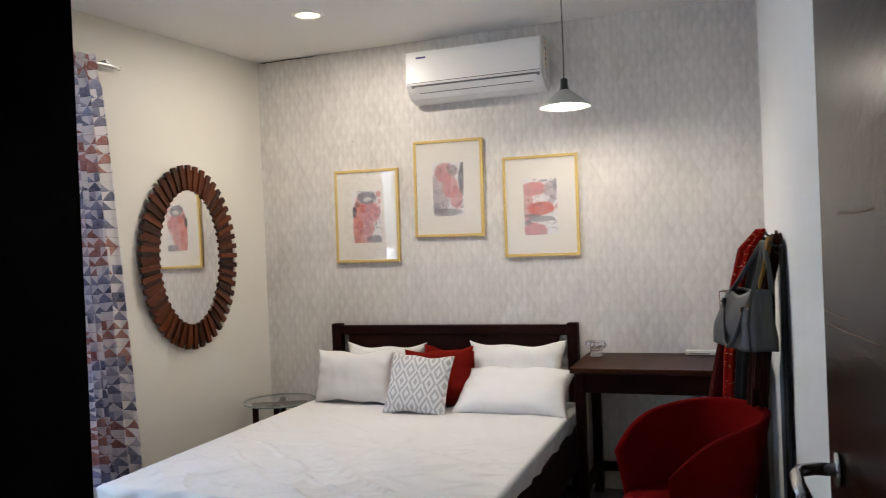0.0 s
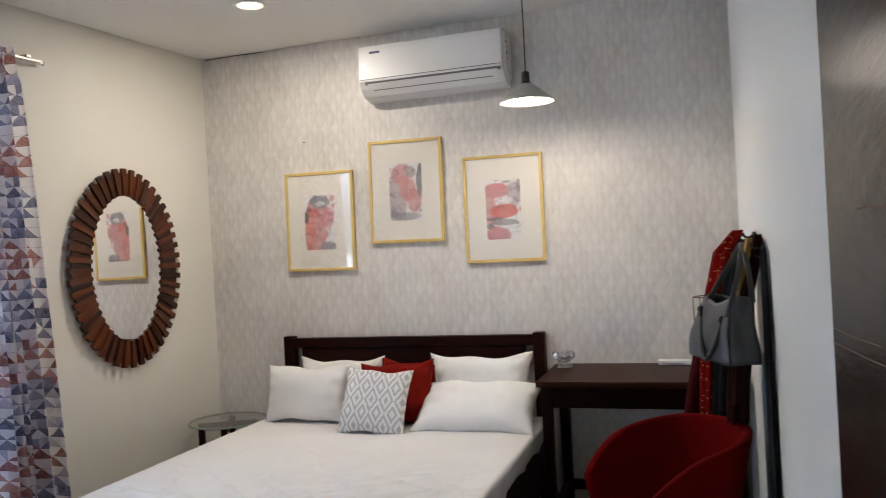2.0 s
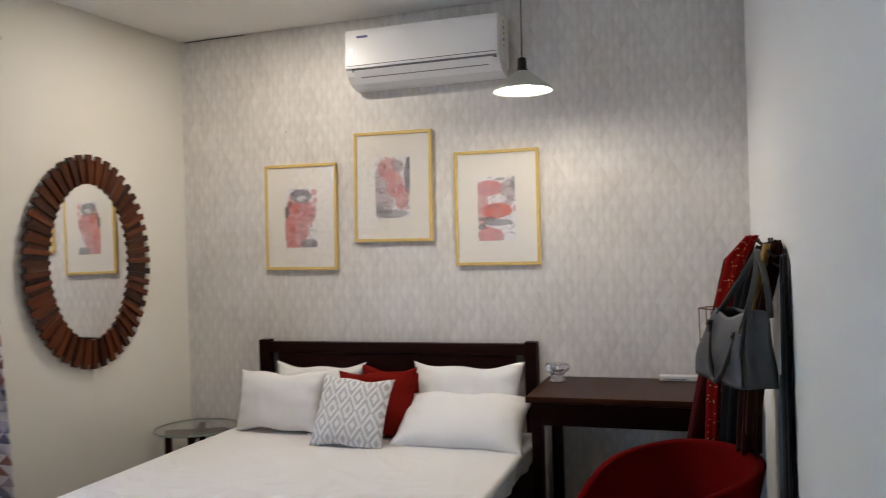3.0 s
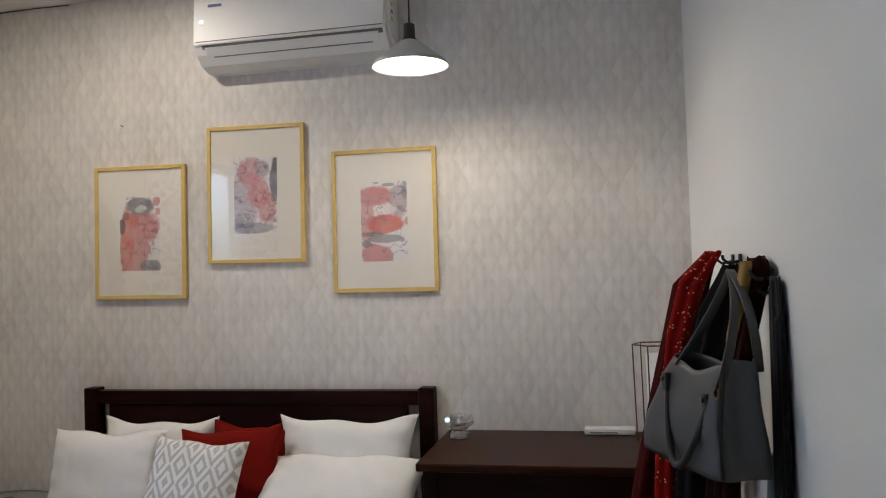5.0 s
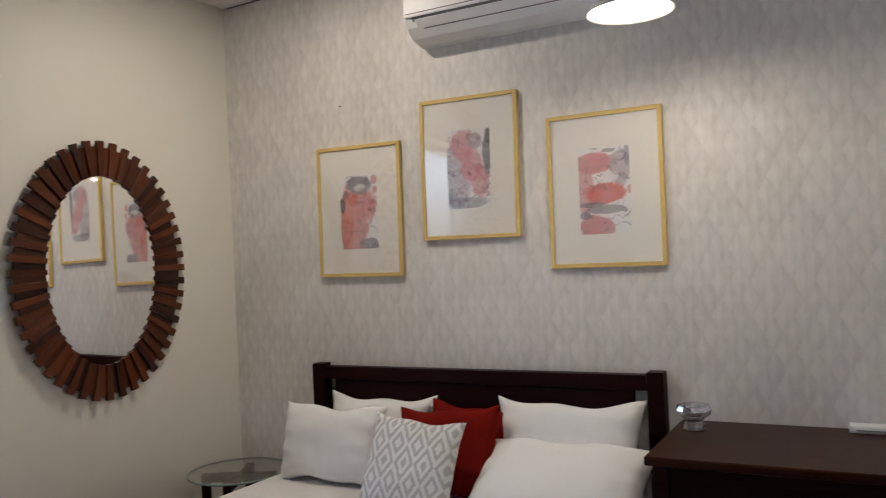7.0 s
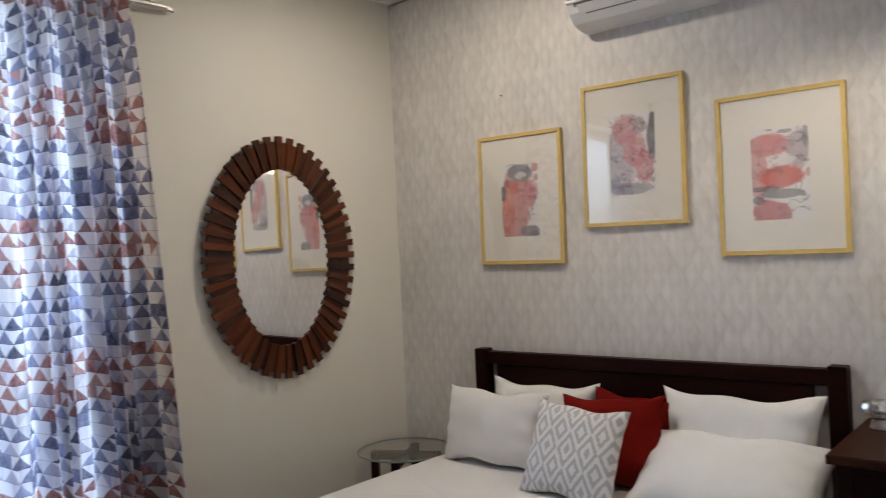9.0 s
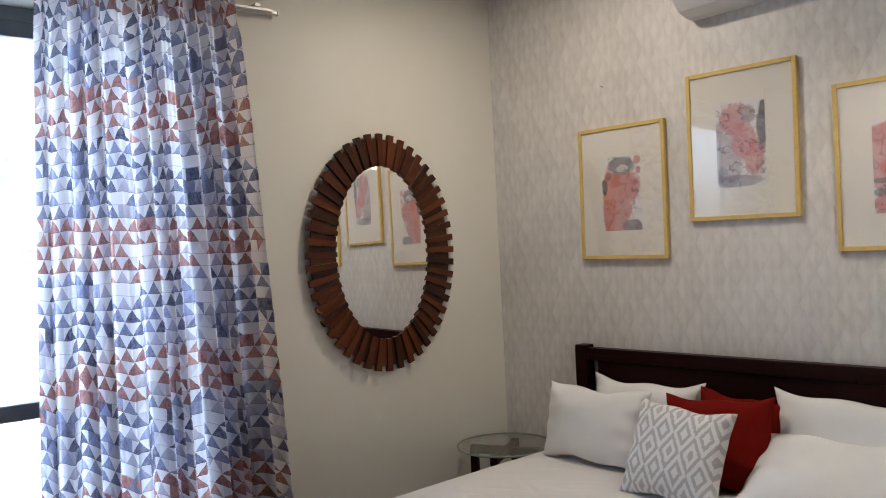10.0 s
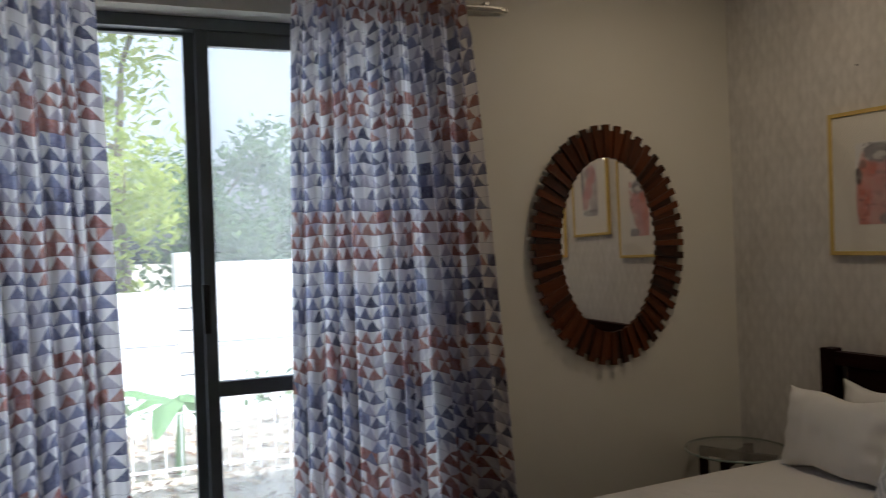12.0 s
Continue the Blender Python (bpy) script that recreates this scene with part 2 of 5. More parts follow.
def rug_mat():
    """Black rug with cream curling motifs."""
    m, nt, ns, lk, bsdf = nodes_of("rug_pile")
    tc = ns.new("ShaderNodeTexCoord")
    vo = ns.new("ShaderNodeTexVoronoi")
    vo.inputs["Scale"].default_value = 9
    lk.new(tc.outputs["Object"], vo.inputs["Vector"])
    warp = math_node(nt, "ADD", math_node(nt, "MULTIPLY", vo.outputs["Distance"], 3.2), math_node(nt, "MULTIPLY", noise_node(nt, 9, 2), 1.2))
    line = math_node(nt, "GREATER_THAN", math_node(nt, "FRACT", warp), 0.62)
    lk.new(mix_color(nt, line, (0.02, 0.019, 0.018), (0.42, 0.40, 0.36)), bsdf.inputs["Base Color"])
    bsdf.inputs["Roughness"].default_value = 0.95
    bump(nt, bsdf, noise_node(nt, 260, 2), 0.5, 0.004)
    return m


def art_mat(name, seed, blots):
    """Watercolour on white paper: soft-edged blots (centre and radii as shares of the sheet, colour, strength)."""
    m, nt, ns, lk, bsdf = nodes_of(name)
    tc = ns.new("ShaderNodeTexCoord")
    sp = ns.new("ShaderNodeSeparateXYZ")
    lk.new(tc.outputs["Generated"], sp.inputs[0])
    def field(scale, detail, off):
        mp = ns.new("ShaderNodeMapping")
        mp.inputs["Location"].default_value = (off, off, off)
        lk.new(tc.outputs["Object"], mp.inputs[0])
        n = ns.new("ShaderNodeTexNoise")
        n.inputs["Scale"].default_value, n.inputs["Detail"].default_value = scale, detail
        lk.new(mp.outputs[0], n.inputs["Vector"])
        return n.outputs["Fac"]
    wash, fine = field(22, 5, seed), field(70, 4, seed + 3)
    col = mix_color(nt, wash, (0.70, 0.69, 0.70), (0.78, 0.77, 0.77))
    for k, (cx, cz, rx, rz, rgb, strength) in enumerate(blots):
        dx = math_node(nt, "DIVIDE", math_node(nt, "SUBTRACT", sp.outputs[0], cx), rx)
        dz = math_node(nt, "DIVIDE", math_node(nt, "SUBTRACT", sp.outputs[2], cz), rz)
        d = math_node(nt, "ADD", math_node(nt, "MULTIPLY", dx, dx), math_node(nt, "MULTIPLY", dz, dz))
        d = math_node(nt, "ADD", d, math_node(nt, "MULTIPLY", math_node(nt, "SUBTRACT", field(10, 4, seed + k * 2.3), 0.5), 1.9))
        d = math_node(nt, "ADD", d, math_node(nt, "MULTIPLY", math_node(nt, "SUBTRACT", fine, 0.5), 0.9))
        r = ns.new("ShaderNodeMapRange")
        r.interpolation_type = "SMOOTHSTEP"
        r.inputs["From Min"].default_value, r.inputs["From Max"].default_value = 1.35, 0.72
        lk.new(d, r.inputs["Value"])
        pale = tuple(0.72 * v + 0.15 for v in rgb)
        dye = math_node(nt, "MULTIPLY_ADD", math_node(nt, "ADD", math_node(nt, "MULTIPLY", wash, 0.55), math_node(nt, "MULTIPLY", field(15, 4, seed + 11 + k), 0.45)), 4.0, True)
        dye.node.inputs[2].default_value = -1.35
        ink = mix_color(nt, dye, rgb, pale)
        col = mix_color(nt, math_node(nt, "MULTIPLY", r.outputs[0], strength), col, ink)
    # thin veins where the pigment gathered
    vein = math_node(nt, "LESS_THAN", math_node(nt, "ABSOLUTE", math_node(nt, "SUBTRACT", field(16, 3, seed + 31), 0.46)), 0.013)
    col = mix_color(nt, math_node(nt, "MULTIPLY", vein, 0.55), col, (0.12, 0.09, 0.12))
    lk.new(col, bsdf.inputs["Base Color"])
    bsdf.inputs["Roughness"].default_value = 0.8
    return m


M_WALL = plain("wall_paint", (0.75, 0.725, 0.65), 0.6, vary=0.03, grain=180, coarse=1.2, relief=0.06)
M_WALL2 = plain("wall_paint_grey", (0.78, 0.78, 0.765), 0.6, vary=0.03, grain=180, coarse=1.2, relief=0.06)
M_CEIL = plain("ceiling_paint", (0.84, 0.825, 0.785), 0.7, vary=0.025, grain=120, coarse=1.0, relief=0.05)
M_PAPER = wallpaper_mat()
M_CURTAIN = curtain_mat()
M_IKAT = ikat_mat()
M_FLOOR = floor_mat()
M_RUG = rug_mat()
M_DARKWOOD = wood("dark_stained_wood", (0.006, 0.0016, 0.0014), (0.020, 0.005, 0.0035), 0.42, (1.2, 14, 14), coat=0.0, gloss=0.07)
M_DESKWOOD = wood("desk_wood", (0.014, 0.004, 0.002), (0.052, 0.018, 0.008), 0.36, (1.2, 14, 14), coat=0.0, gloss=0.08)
M_DOORWOOD = wood("door_veneer", (0.004, 0.0022, 0.0016), (0.020, 0.010, 0.006), 0.24, (12, 1.0, 14), 2.2, 0.0, False, 0.08)
door_nt = M_DOORWOOD.node_tree
bump(door_nt, door_nt.nodes["Principled BSDF"], math_node(door_nt, "ADD", noise_node(door_nt, 5, 4, 0.6, (1, 1.2, 5)), math_node(door_nt, "MULTIPLY", noise_node(door_nt, 30, 3, 0.6, (1, 1, 5)), 0.2)), 0.42, 0.006)
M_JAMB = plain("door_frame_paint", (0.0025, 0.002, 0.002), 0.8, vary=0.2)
M_SLAT = wood("mirror_slat_wood", (0.008, 0.0017, 0.001), (0.15, 0.037, 0.007), 0.28, (1.5, 9, 9), 3.0, 0.06, True, 0.35)
M_FRAMEWOOD = wood("pale_frame_wood", (0.56, 0.40, 0.10), (0.70, 0.53, 0.19), 0.4, (3, 3, 3), 6, 0.1)
M_MAT = plain("mount_board", (0.76, 0.73, 0.67), 0.85, vary=0.02, grain=300, relief=0.05)
M_LINEN = plain("white_cotton", (0.80, 0.795, 0.79), 0.85, vary=0.03, grain=400, coarse=4, relief=0.12, sheen=0.1)
M_SHEET = plain("white_sheet", (0.80, 0.79, 0.785), 0.55, vary=0.03, grain=300, coarse=3, relief=0.1, sheen=0.1)
M_RED = plain("red_cotton", (0.15, 0.007, 0.003), 0.9, vary=0.15, grain=350, relief=0.2)
M_REDWOOL = plain("red_felt", (0.115, 0.0012, 0.0008), 0.95, vary=0.15, grain=420, coarse=6, relief=0.3)
M_ACWHITE = plain("white_plastic", (0.78, 0.78, 0.78), 0.42, vary=0.015, relief=0.0)
M_ACGREY = plain("grey_plastic", (0.20, 0.20, 0.21), 0.45, vary=0.05)
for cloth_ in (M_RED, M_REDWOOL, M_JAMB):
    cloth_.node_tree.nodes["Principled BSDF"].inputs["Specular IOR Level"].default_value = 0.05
M_BLACK = plain("black_plastic", (0.015, 0.015, 0.015), 0.45, vary=0.1)
M_CHROME = plain("brushed_steel", (0.55, 0.55, 0.55), 0.24, 1.0, vary=0.05, grain=200, relief=0.0)
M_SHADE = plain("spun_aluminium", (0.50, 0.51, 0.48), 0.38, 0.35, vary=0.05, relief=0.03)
M_ALU = plain("grey_aluminium", (0.15, 0.165, 0.175), 0.38, 0.3, vary=0.08)
M_TRACK = plain("satin_track", (0.55, 0.54, 0.52), 0.4, 0.6, vary=0.05)
M_GOLD = plain("antique_brass", (0.15, 0.08, 0.03), 0.35, 0.9, vary=0.1)
M_CUTGLASS = pane_mat("cut_glass", 0.42)
M_GLASSEDGE = plain("green_glass_edge", (0.30, 0.36, 0.33), 0.12, vary=0.1, relief=0.0, coat=0.5)
M_TABLEGLASS = pane_mat("table_glass", 0.17)
M_PICGLASS = pane_mat("picture_glass", 0.07)
# pale film mixed into the panes imitates glare washing out the garden
M_VEILGLASS = pane_mat("veiled_window_glass")
nt_ = M_VEILGLASS.node_tree
film_, both_ = nt_.nodes.new("ShaderNodeBsdfTranslucent"), nt_.nodes.new("ShaderNodeMixShader")
film_.inputs[0].default_value = (0.80, 0.86, 0.88, 1)
clear_ = nt_.nodes["Material Output"].inputs[0].links[0].from_socket
both_.inputs[0].default_value = 0.26
nt_.links.new(clear_, both_.inputs[1])
nt_.links.new(film_.outputs[0], both_.inputs[2])
nt_.links.new(both_.outputs[0], nt_.nodes["Material Output"].inputs[0])
# thinner share of the same glare film for the other sash
M_HAZY = M_VEILGLASS.copy()
M_HAZY.name = "hazy_window_glass"
M_HAZY.node_tree.nodes[both_.name].inputs[0].default_value = 0.12
M_MIRROR = plain("mirror_silver", (0.9, 0.9, 0.9), 0.02, 1.0, vary=0.0, relief=0)
M_MIRROR.node_tree.nodes["Principled BSDF"].inputs["Roughness"].default_value = 0.0
for l in list(M_MIRROR.node_tree.links):
    if l.to_socket.name == "Roughness":
        M_MIRROR.node_tree.links.remove(l)
M_BULB = emitter("warm_bulb", (1.0, 0.72, 0.43), 58)
M_DOWN = emitter("downlight_lens", (1.0, 0.84, 0.58), 20)
# yellow halo round the lens, painted as a faintly glowing ring
M_DOWNRING = emitter("downlight_halo", (1.0, 0.70, 0.28), 0.30)


# ---- mesh helpers ----
def part(name, bm, material, parent=None, label="", smooth=False, matrix=None):
    me = bpy.data.meshes.new(name)
    bmesh.ops.recalc_face_normals(bm, faces=bm.faces)
    bm.to_mesh(me)
    bm.free()
    me.materials.append(material)
    if smooth:
        me.polygons.foreach_set("use_smooth", [True] * len(me.polygons))
    ob = new(name, me)
    if parent is not None:
        ob.parent = parent
    if matrix is not None:
        ob.matrix_basis = matrix
    if label:
        ob["label"] = label
    return ob


def thing(name, label, category, matrix=None, group="", kind=""):
    e = new(name)
    e.empty_display_size = 0.1
    if matrix is not None:
        e.matrix_basis = matrix
    return tagged(e, label, category, group, kind)


def add_box(bm, x0, x1, y0, y1, z0, z1, bev=0.0, segs=2, m=None):
    r = bmesh.ops.create_cube(bm, size=1)
    vs = r["verts"]
    bmesh.ops.scale(bm, vec=(x1 - x0, y1 - y0, z1 - z0), verts=vs)
    bmesh.ops.translate(bm, vec=((x0 + x1) / 2, (y0 + y1) / 2, (z0 + z1) / 2), verts=vs)
    if bev:
        es = list({e for v in vs for e in v.link_edges})
        out = bmesh.ops.bevel(bm, geom=es, offset=bev, segments=segs, profile=0.5, affect="EDGES")
        vs = list({v for f in out["faces"] for v in f.verts} | {v for v in vs if v.is_valid})
    if m is not None:
        bmesh.ops.transform(bm, matrix=m, verts=vs)
    return vs


def box(x0, x1, y0, y1, z0, z1, bev=0.0, segs=2, m=None):
    bm = bmesh.new()
    add_box(bm, x0, x1, y0, y1, z0, z1, bev, segs, m)
    return bm


def tube(points, radius, sides=10, closed=False, flat=None):
    """A round (or, with flat, oval) bar along points."""
    bm = bmesh.new()
    pts = [Vector(p) for p in points]
    rings = []
    n = len(pts)
    for i, p in enumerate(pts):
        a = pts[(i - 1) % n] if closed or i else p
        b = pts[(i + 1) % n] if closed or i < n - 1 else p
        d = (b - a).normalized()
        side = d.cross(Vector((0, 0, 1)))
        if side.length < 1e-4:
            side = Vector((1, 0, 0))
        side.normalize()
        up = side.cross(d).normalized()
        r = radius[i] if isinstance(radius, (list, tuple)) else radius
        ring = []
        for k in range(sides):
            t = 2 * math.pi * k / sides
            ring.append(bm.verts.new(p + side * math.cos(t) * r * (flat or 1) + up * math.sin(t) * r))
        rings.append(ring)
    for i in range(n if closed else n - 1):
        r0, r1 = rings[i], rings[(i + 1) % n]
        for k in range(sides):
            bm.faces.new((r0[k], r0[(k + 1) % sides], r1[(k + 1) % sides], r1[k]))
    if not closed:
        bm.faces.new(rings[0][::-1])
        bm.faces.new(rings[-1])
    return bm


def lathe(profile, sides=40, cap=True):
    """Turned shape from (radius, z) pairs about the z axis."""
    bm = bmesh.new()
    rings = [[bm.verts.new((r * math.cos(2 * math.pi * k / sides), r * math.sin(2 * math.pi * k / sides), z)) for k in range(sides)] for r, z in profile]
    for a, b in zip(rings, rings[1:]):
        for k in range(sides):
            bm.faces.new((a[k], a[(k + 1) % sides], b[(k + 1) % sides], b[k]))
    if cap:
        bm.faces.new(rings[0][::-1])
        bm.faces.new(rings[-1])
    return bm


def structure(name, bm, material, label, matrix=None, category=""):
    return tagged(part(name, bm, material, None, "", False, matrix), label, category or name.split("_")[0], kind="structure")


# ---- the room ----
def build_room():
    structure("floor", box(-3.62, 0.7, -1.6, 4.2, -0.12, 0.0), M_FLOOR, "dark grey tiled bedroom floor under the bed", category="floor")
    structure("ceiling", box(-3.75, 0.7, -1.6, 4.2, CEIL, CEIL + 0.15), M_CEIL, "plain off-white painted ceiling above the bedroom", category="ceiling")
    structure("wall_head", box(-3.4, 0.25, WALL_Y, WALL_Y + 0.16, 0, CEIL), M_PAPER, "head wall in pale grey lozenge wallpaper", category="wall")
    structure("wall_right", box(0, 0.14, -4.05, 0.03, 0, CEIL), M_WALL2, "plain light grey painted side wall", pose(0.067, WALL_Y - 0.03, 0, 0, 0, 0.52), "wall")
    bm = bmesh.new()
    add_box(bm, -3.75, -0.80, BACK_Y - 0.12, BACK_Y, 0, CEIL)
    add_box(bm, -0.80, DOOR_X, BACK_Y - 0.12, BACK_Y, 2.1, CEIL)
    structure("wall_door", bm, M_WALL2, "painted wall with the bedroom doorway in it", category="wall")
    # the window wall, in its own slanting frame: opening from y -3.45 to -1.50
    bm = bmesh.new()
    add_box(bm, -0.22, 0, -1.50, 0.0, 0, CEIL)
    add_box(bm, -0.22, 0, -3.45, -1.50, 2.38, CEIL)
    add_box(bm, -0.22, 0, -4.2, -3.45, 0, CEIL)
    structure("wall_window", bm, M_WALL, "cream painted wall with the sliding window opening", LEFT, "wall")
    # passage outside the door
    bm = bmesh.new()
    add_box(bm, -1.9, -1.8, -1.5, BACK_Y - 0.12, 0, CEIL)
    add_box(bm, RIGHT_X + 0.5, RIGHT_X + 0.6, -1.5, BACK_Y - 0.12, 0, CEIL)
    add_box(bm, -1.9, RIGHT_X + 0.6, -1.6, -1.5, 0, CEIL)
    add_box(bm, RIGHT_X + 0.14, RIGHT_X + 0.5, BACK_Y - 0.14, BACK_Y - 0.12, 0, CEIL)
    structure("wall_passage", bm, M_WALL2, "plain painted wall of the unlit passage", category="wall")


def build_doorway():
    # frame lining of the doorway
    fr = tagged(new("door_frame"), "dark painted door frame lining the doorway", "door frame", kind="structure")
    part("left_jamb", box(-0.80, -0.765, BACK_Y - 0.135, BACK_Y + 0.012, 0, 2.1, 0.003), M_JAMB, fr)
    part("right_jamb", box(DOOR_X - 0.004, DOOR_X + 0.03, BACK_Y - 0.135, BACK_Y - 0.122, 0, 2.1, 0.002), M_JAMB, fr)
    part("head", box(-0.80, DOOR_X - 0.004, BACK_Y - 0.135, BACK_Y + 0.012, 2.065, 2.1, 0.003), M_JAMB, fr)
    leaf = tagged(part("door_1", box(-0.026, 0.0, 0.0, 0.85, 0.008, 2.05, 0.002), M_DOORWOOD, None, "", False, pose(DOOR_X - 0.003, BACK_Y + 0.03, 0, 0, 0, 1.2)),
                  "open dark veneered door folded back against the wall", "door", kind="structure")
    y, z = 0.70, 1.065
    part("rosette", tube([(-0.028, y, z), (-0.036, y, z)], 0.027, 24), M_CHROME, leaf, "round steel rosette", True)
    pts = [(-0.032, y, z), (-0.065, y, z), (-0.088, y - 0.008, z - 0.002), (-0.096, y - 0.03, z - 0.004), (-0.096, y - 0.075, z - 0.006), (-0.092, y - 0.13, z - 0.01)]
    part("lever_handle", tube(pts, 0.0105, 14), M_CHROME, leaf, "brushed steel lever handle", True)
    part("keyhole_plate", tube([(-0.028, y, z - 0.10), (-0.034, y, z - 0.10)], 0.024, 24), M_CHROME, leaf, "round steel keyhole plate", True)
    tan = plain("bare_scratch", (0.15, 0.085, 0.05), 0.6, vary=0.2, relief=0.0)
    for ya, za, yb, zb in ((0.84, 1.309, 0.56, 1.321), (0.84, 1.288, 0.35, 1.314), (0.64, 1.474, 0.35, 1.474)):
        part("scratch", tube([(-0.0262, ya, za), (-0.0264, (ya + yb) / 2, (za + zb) / 2 - 0.002), (-0.0262, yb, zb)], 0.0011, 6), tan, leaf, "thin pale scratch in the veneer")
    for h in (0.25, 1.05, 1.85):
        part("hinge", tube([(-0.03, -0.004, h - 0.05), (-0.03, -0.004, h + 0.05)], 0.007, 10), M_CHROME, leaf, "", True)


def build_window():
    w = tagged(new("window_1"), "grey aluminium sliding window door with clear panes", "window", kind="structure")
    w.matrix_basis = LEFT @ pose(-0.068, 0, 0)
    y0, y1, yc, top = -3.45, -1.50, -2.478, 2.379
    part("track_head", box(-0.15, -0.05, y0, y1, top - 0.05, top, 0.003), M_ALU, w)
    part("track_sill", box(-0.15, -0.05, y0, y1, 0.0, 0.04, 0.003), M_ALU, w)
    part("side_frame", box(-0.15, -0.05, y0, y0 + 0.045, 0.04, top - 0.05, 0.003), M_ALU, w)
    part("side_frame", box(-0.15, -0.05, y1 - 0.045, y1, 0.04, top - 0.05, 0.003), M_ALU, w)
    # sash A (towards the head wall), nearer the room; sash B behind it
    def sash(a, b, x, rails, wide, glass):
        s = part("sash", box(x - 0.02, x + 0.02, a, a + wide, 0.04, top - 0.05, 0.003), M_ALU, w)
        part("stile", box(x - 0.02, x + 0.02, b - wide, b, 0.04, top - 0.05, 0.003), M_ALU, s)
        for z0, z1 in rails:
            part("rail", box(x - 0.019, x + 0.019, a + wide, b - wide, z0, z1, 0.003), M_ALU, s)
        edges = sorted(rails)
        for (_, za), (zb, _) in zip(edges, edges[1:]):
            p = part("pane", box(x - 0.003, x + 0.003, a + wide, b - wide, za, zb), glass, s)
            p.visible_shadow = False
        return s
    sa = sash(yc, y1 - 0.045, -0.075, [(0.04, 0.12), (0.888, 0.947), (2.270, 2.329)], 0.05, M_VEILGLASS)
    sb = sash(y0 + 0.045, yc + 0.012, -0.122, [(0.04, 0.12), (2.318, 2.329)], 0.055, M_HAZY)
    part("pull_handle", box(-0.055, -0.035, yc - 0.004, yc + 0.022, 1.14, 1.33, 0.004), M_BLACK, sa, "black pull handle")


def cloth_panel(name, a0, a1, b0, b1, z0, z1, pleats, seed, material):
    """A hanging curtain in the window wall's frame: top edge runs from a0 to a1, hem from b0 to b1; gathered header, soft folds."""
    rng = random.Random(seed)
    nu, nv = 300, 44
    ph = [rng.uniform(-0.35, 0.35) for _ in range(pleats + 2)]
    amp = [rng.uniform(0.55, 1.25) for _ in range(pleats + 2)]
    bm = bmesh.new()
    uvl = bm.loops.layers.uv.new("cloth")
    grid, uvs = [], []
    for j in range(nv + 1):
        t = j / nv
        z = z1 + (z0 - z1) * t
        ya, yb = a0 + (b0 - a0) * t ** 0.8, a1 + (b1 - a1) * t ** 0.8
        line = []
        for i in range(nu + 1):
            s = i / nu
            k = s * pleats
            c = int(k)
            fr = k - c
            e = fr * fr * (3 - 2 * fr)
            w = ph[c] * (1 - e) + ph[c + 1] * e
            am = amp[c] * (1 - e) + amp[c + 1] * e
            low = 2 * math.pi * (k * 0.5 + w * (0.4 + 0.6 * t))
            deep = (0.037 + 0.032 * t) * am
            off = deep * (math.sin(low * 2) + 0.3 * math.sin(low * 4 + ph[c]))
            off += 0.012 * t * math.sin(low * 0.9 + 3 * t + seed)
            head = max(0.0, 1 - t / 0.075)
            off += 0.008 * head * math.sin(2 * math.pi * pleats * 2.5 * s + 1.5 * math.sin(9 * s))
            off = off * (1 - 0.45 * head)
            off += 0.011 * math.exp(-t / 0.3) * math.sin(2 * math.pi * pleats * 2.2 * s + 2.3 * math.sin(7 * s + seed))
            if 0.03 < t < 0.055:
                off *= 0.75
            yy = ya + (yb - ya) * (s + 0.006 * math.sin(low * 2 + 1.1) * t)
            line.append(bm.verts.new((0.085 + off, yy, z)))
            uvs.append([0.0, z + 0.004 * math.sin(low)])
        grid.append(line)
    run, mid = [0.0], grid[nv // 2]
    for p, q in zip(mid, mid[1:]):
        run.append(run[-1] + (q.co.xy - p.co.xy).length)
    for k, c in enumerate(uvs):
        c[0] = run[k % (nu + 1)]
    idx = {}
    for j in range(nv + 1):
        for i in range(nu + 1):
            idx[grid[j][i]] = uvs[j * (nu + 1) + i]
    for j in range(nv):
        for i in range(nu):
            f = bm.faces.new((grid[j][i], grid[j][i + 1], grid[j + 1][i + 1], grid[j + 1][i]))
            f.smooth = True
            for lp in f.loops:
                lp[uvl].uv = idx[lp.vert]
    return bm


def build_curtains():
    tr = thing("curtain_track", "slim satin metal curtain track on the wall", "curtain track", LEFT)
    part("rail", box(0.024, 0.042, -3.85, -1.205, 2.444, 2.458, 0.003), M_TRACK, tr)
    part("rail", box(0.046, 0.062, -3.85, -1.235, 2.444, 2.458, 0.003), M_TRACK, tr)
    for y in (-1.30, -2.48, -3.70):
        part("bracket", box(0.0, 0.060, y - 0.012, y + 0.012, 2.459, 2.475, 0.002), M_TRACK, tr)
    part("end_cap", box(0.022, 0.044, -1.205, -1.198, 2.441, 2.461, 0.002), M_TRACK, tr)
    for nm, a0, a1, b0, b1, n, seed, lab in (("curtain", -2.125, -1.435, -2.185, -1.265, 12, 3, "triangle-print cotton curtain drawn beside the oval mirror"),
                                       ("curtain", -3.80, -2.83, -3.82, -2.738, 14, 8, "triangle-print cotton curtain drawn towards the door wall")):
        c = thing(nm, lab, "curtain", LEFT, "curtains at the window")
        part("cloth", cloth_panel("cloth", a0, a1, b0, b1, 0.02, 2.475, n, seed, M_CURTAIN), M_CURTAIN, c, "", True)


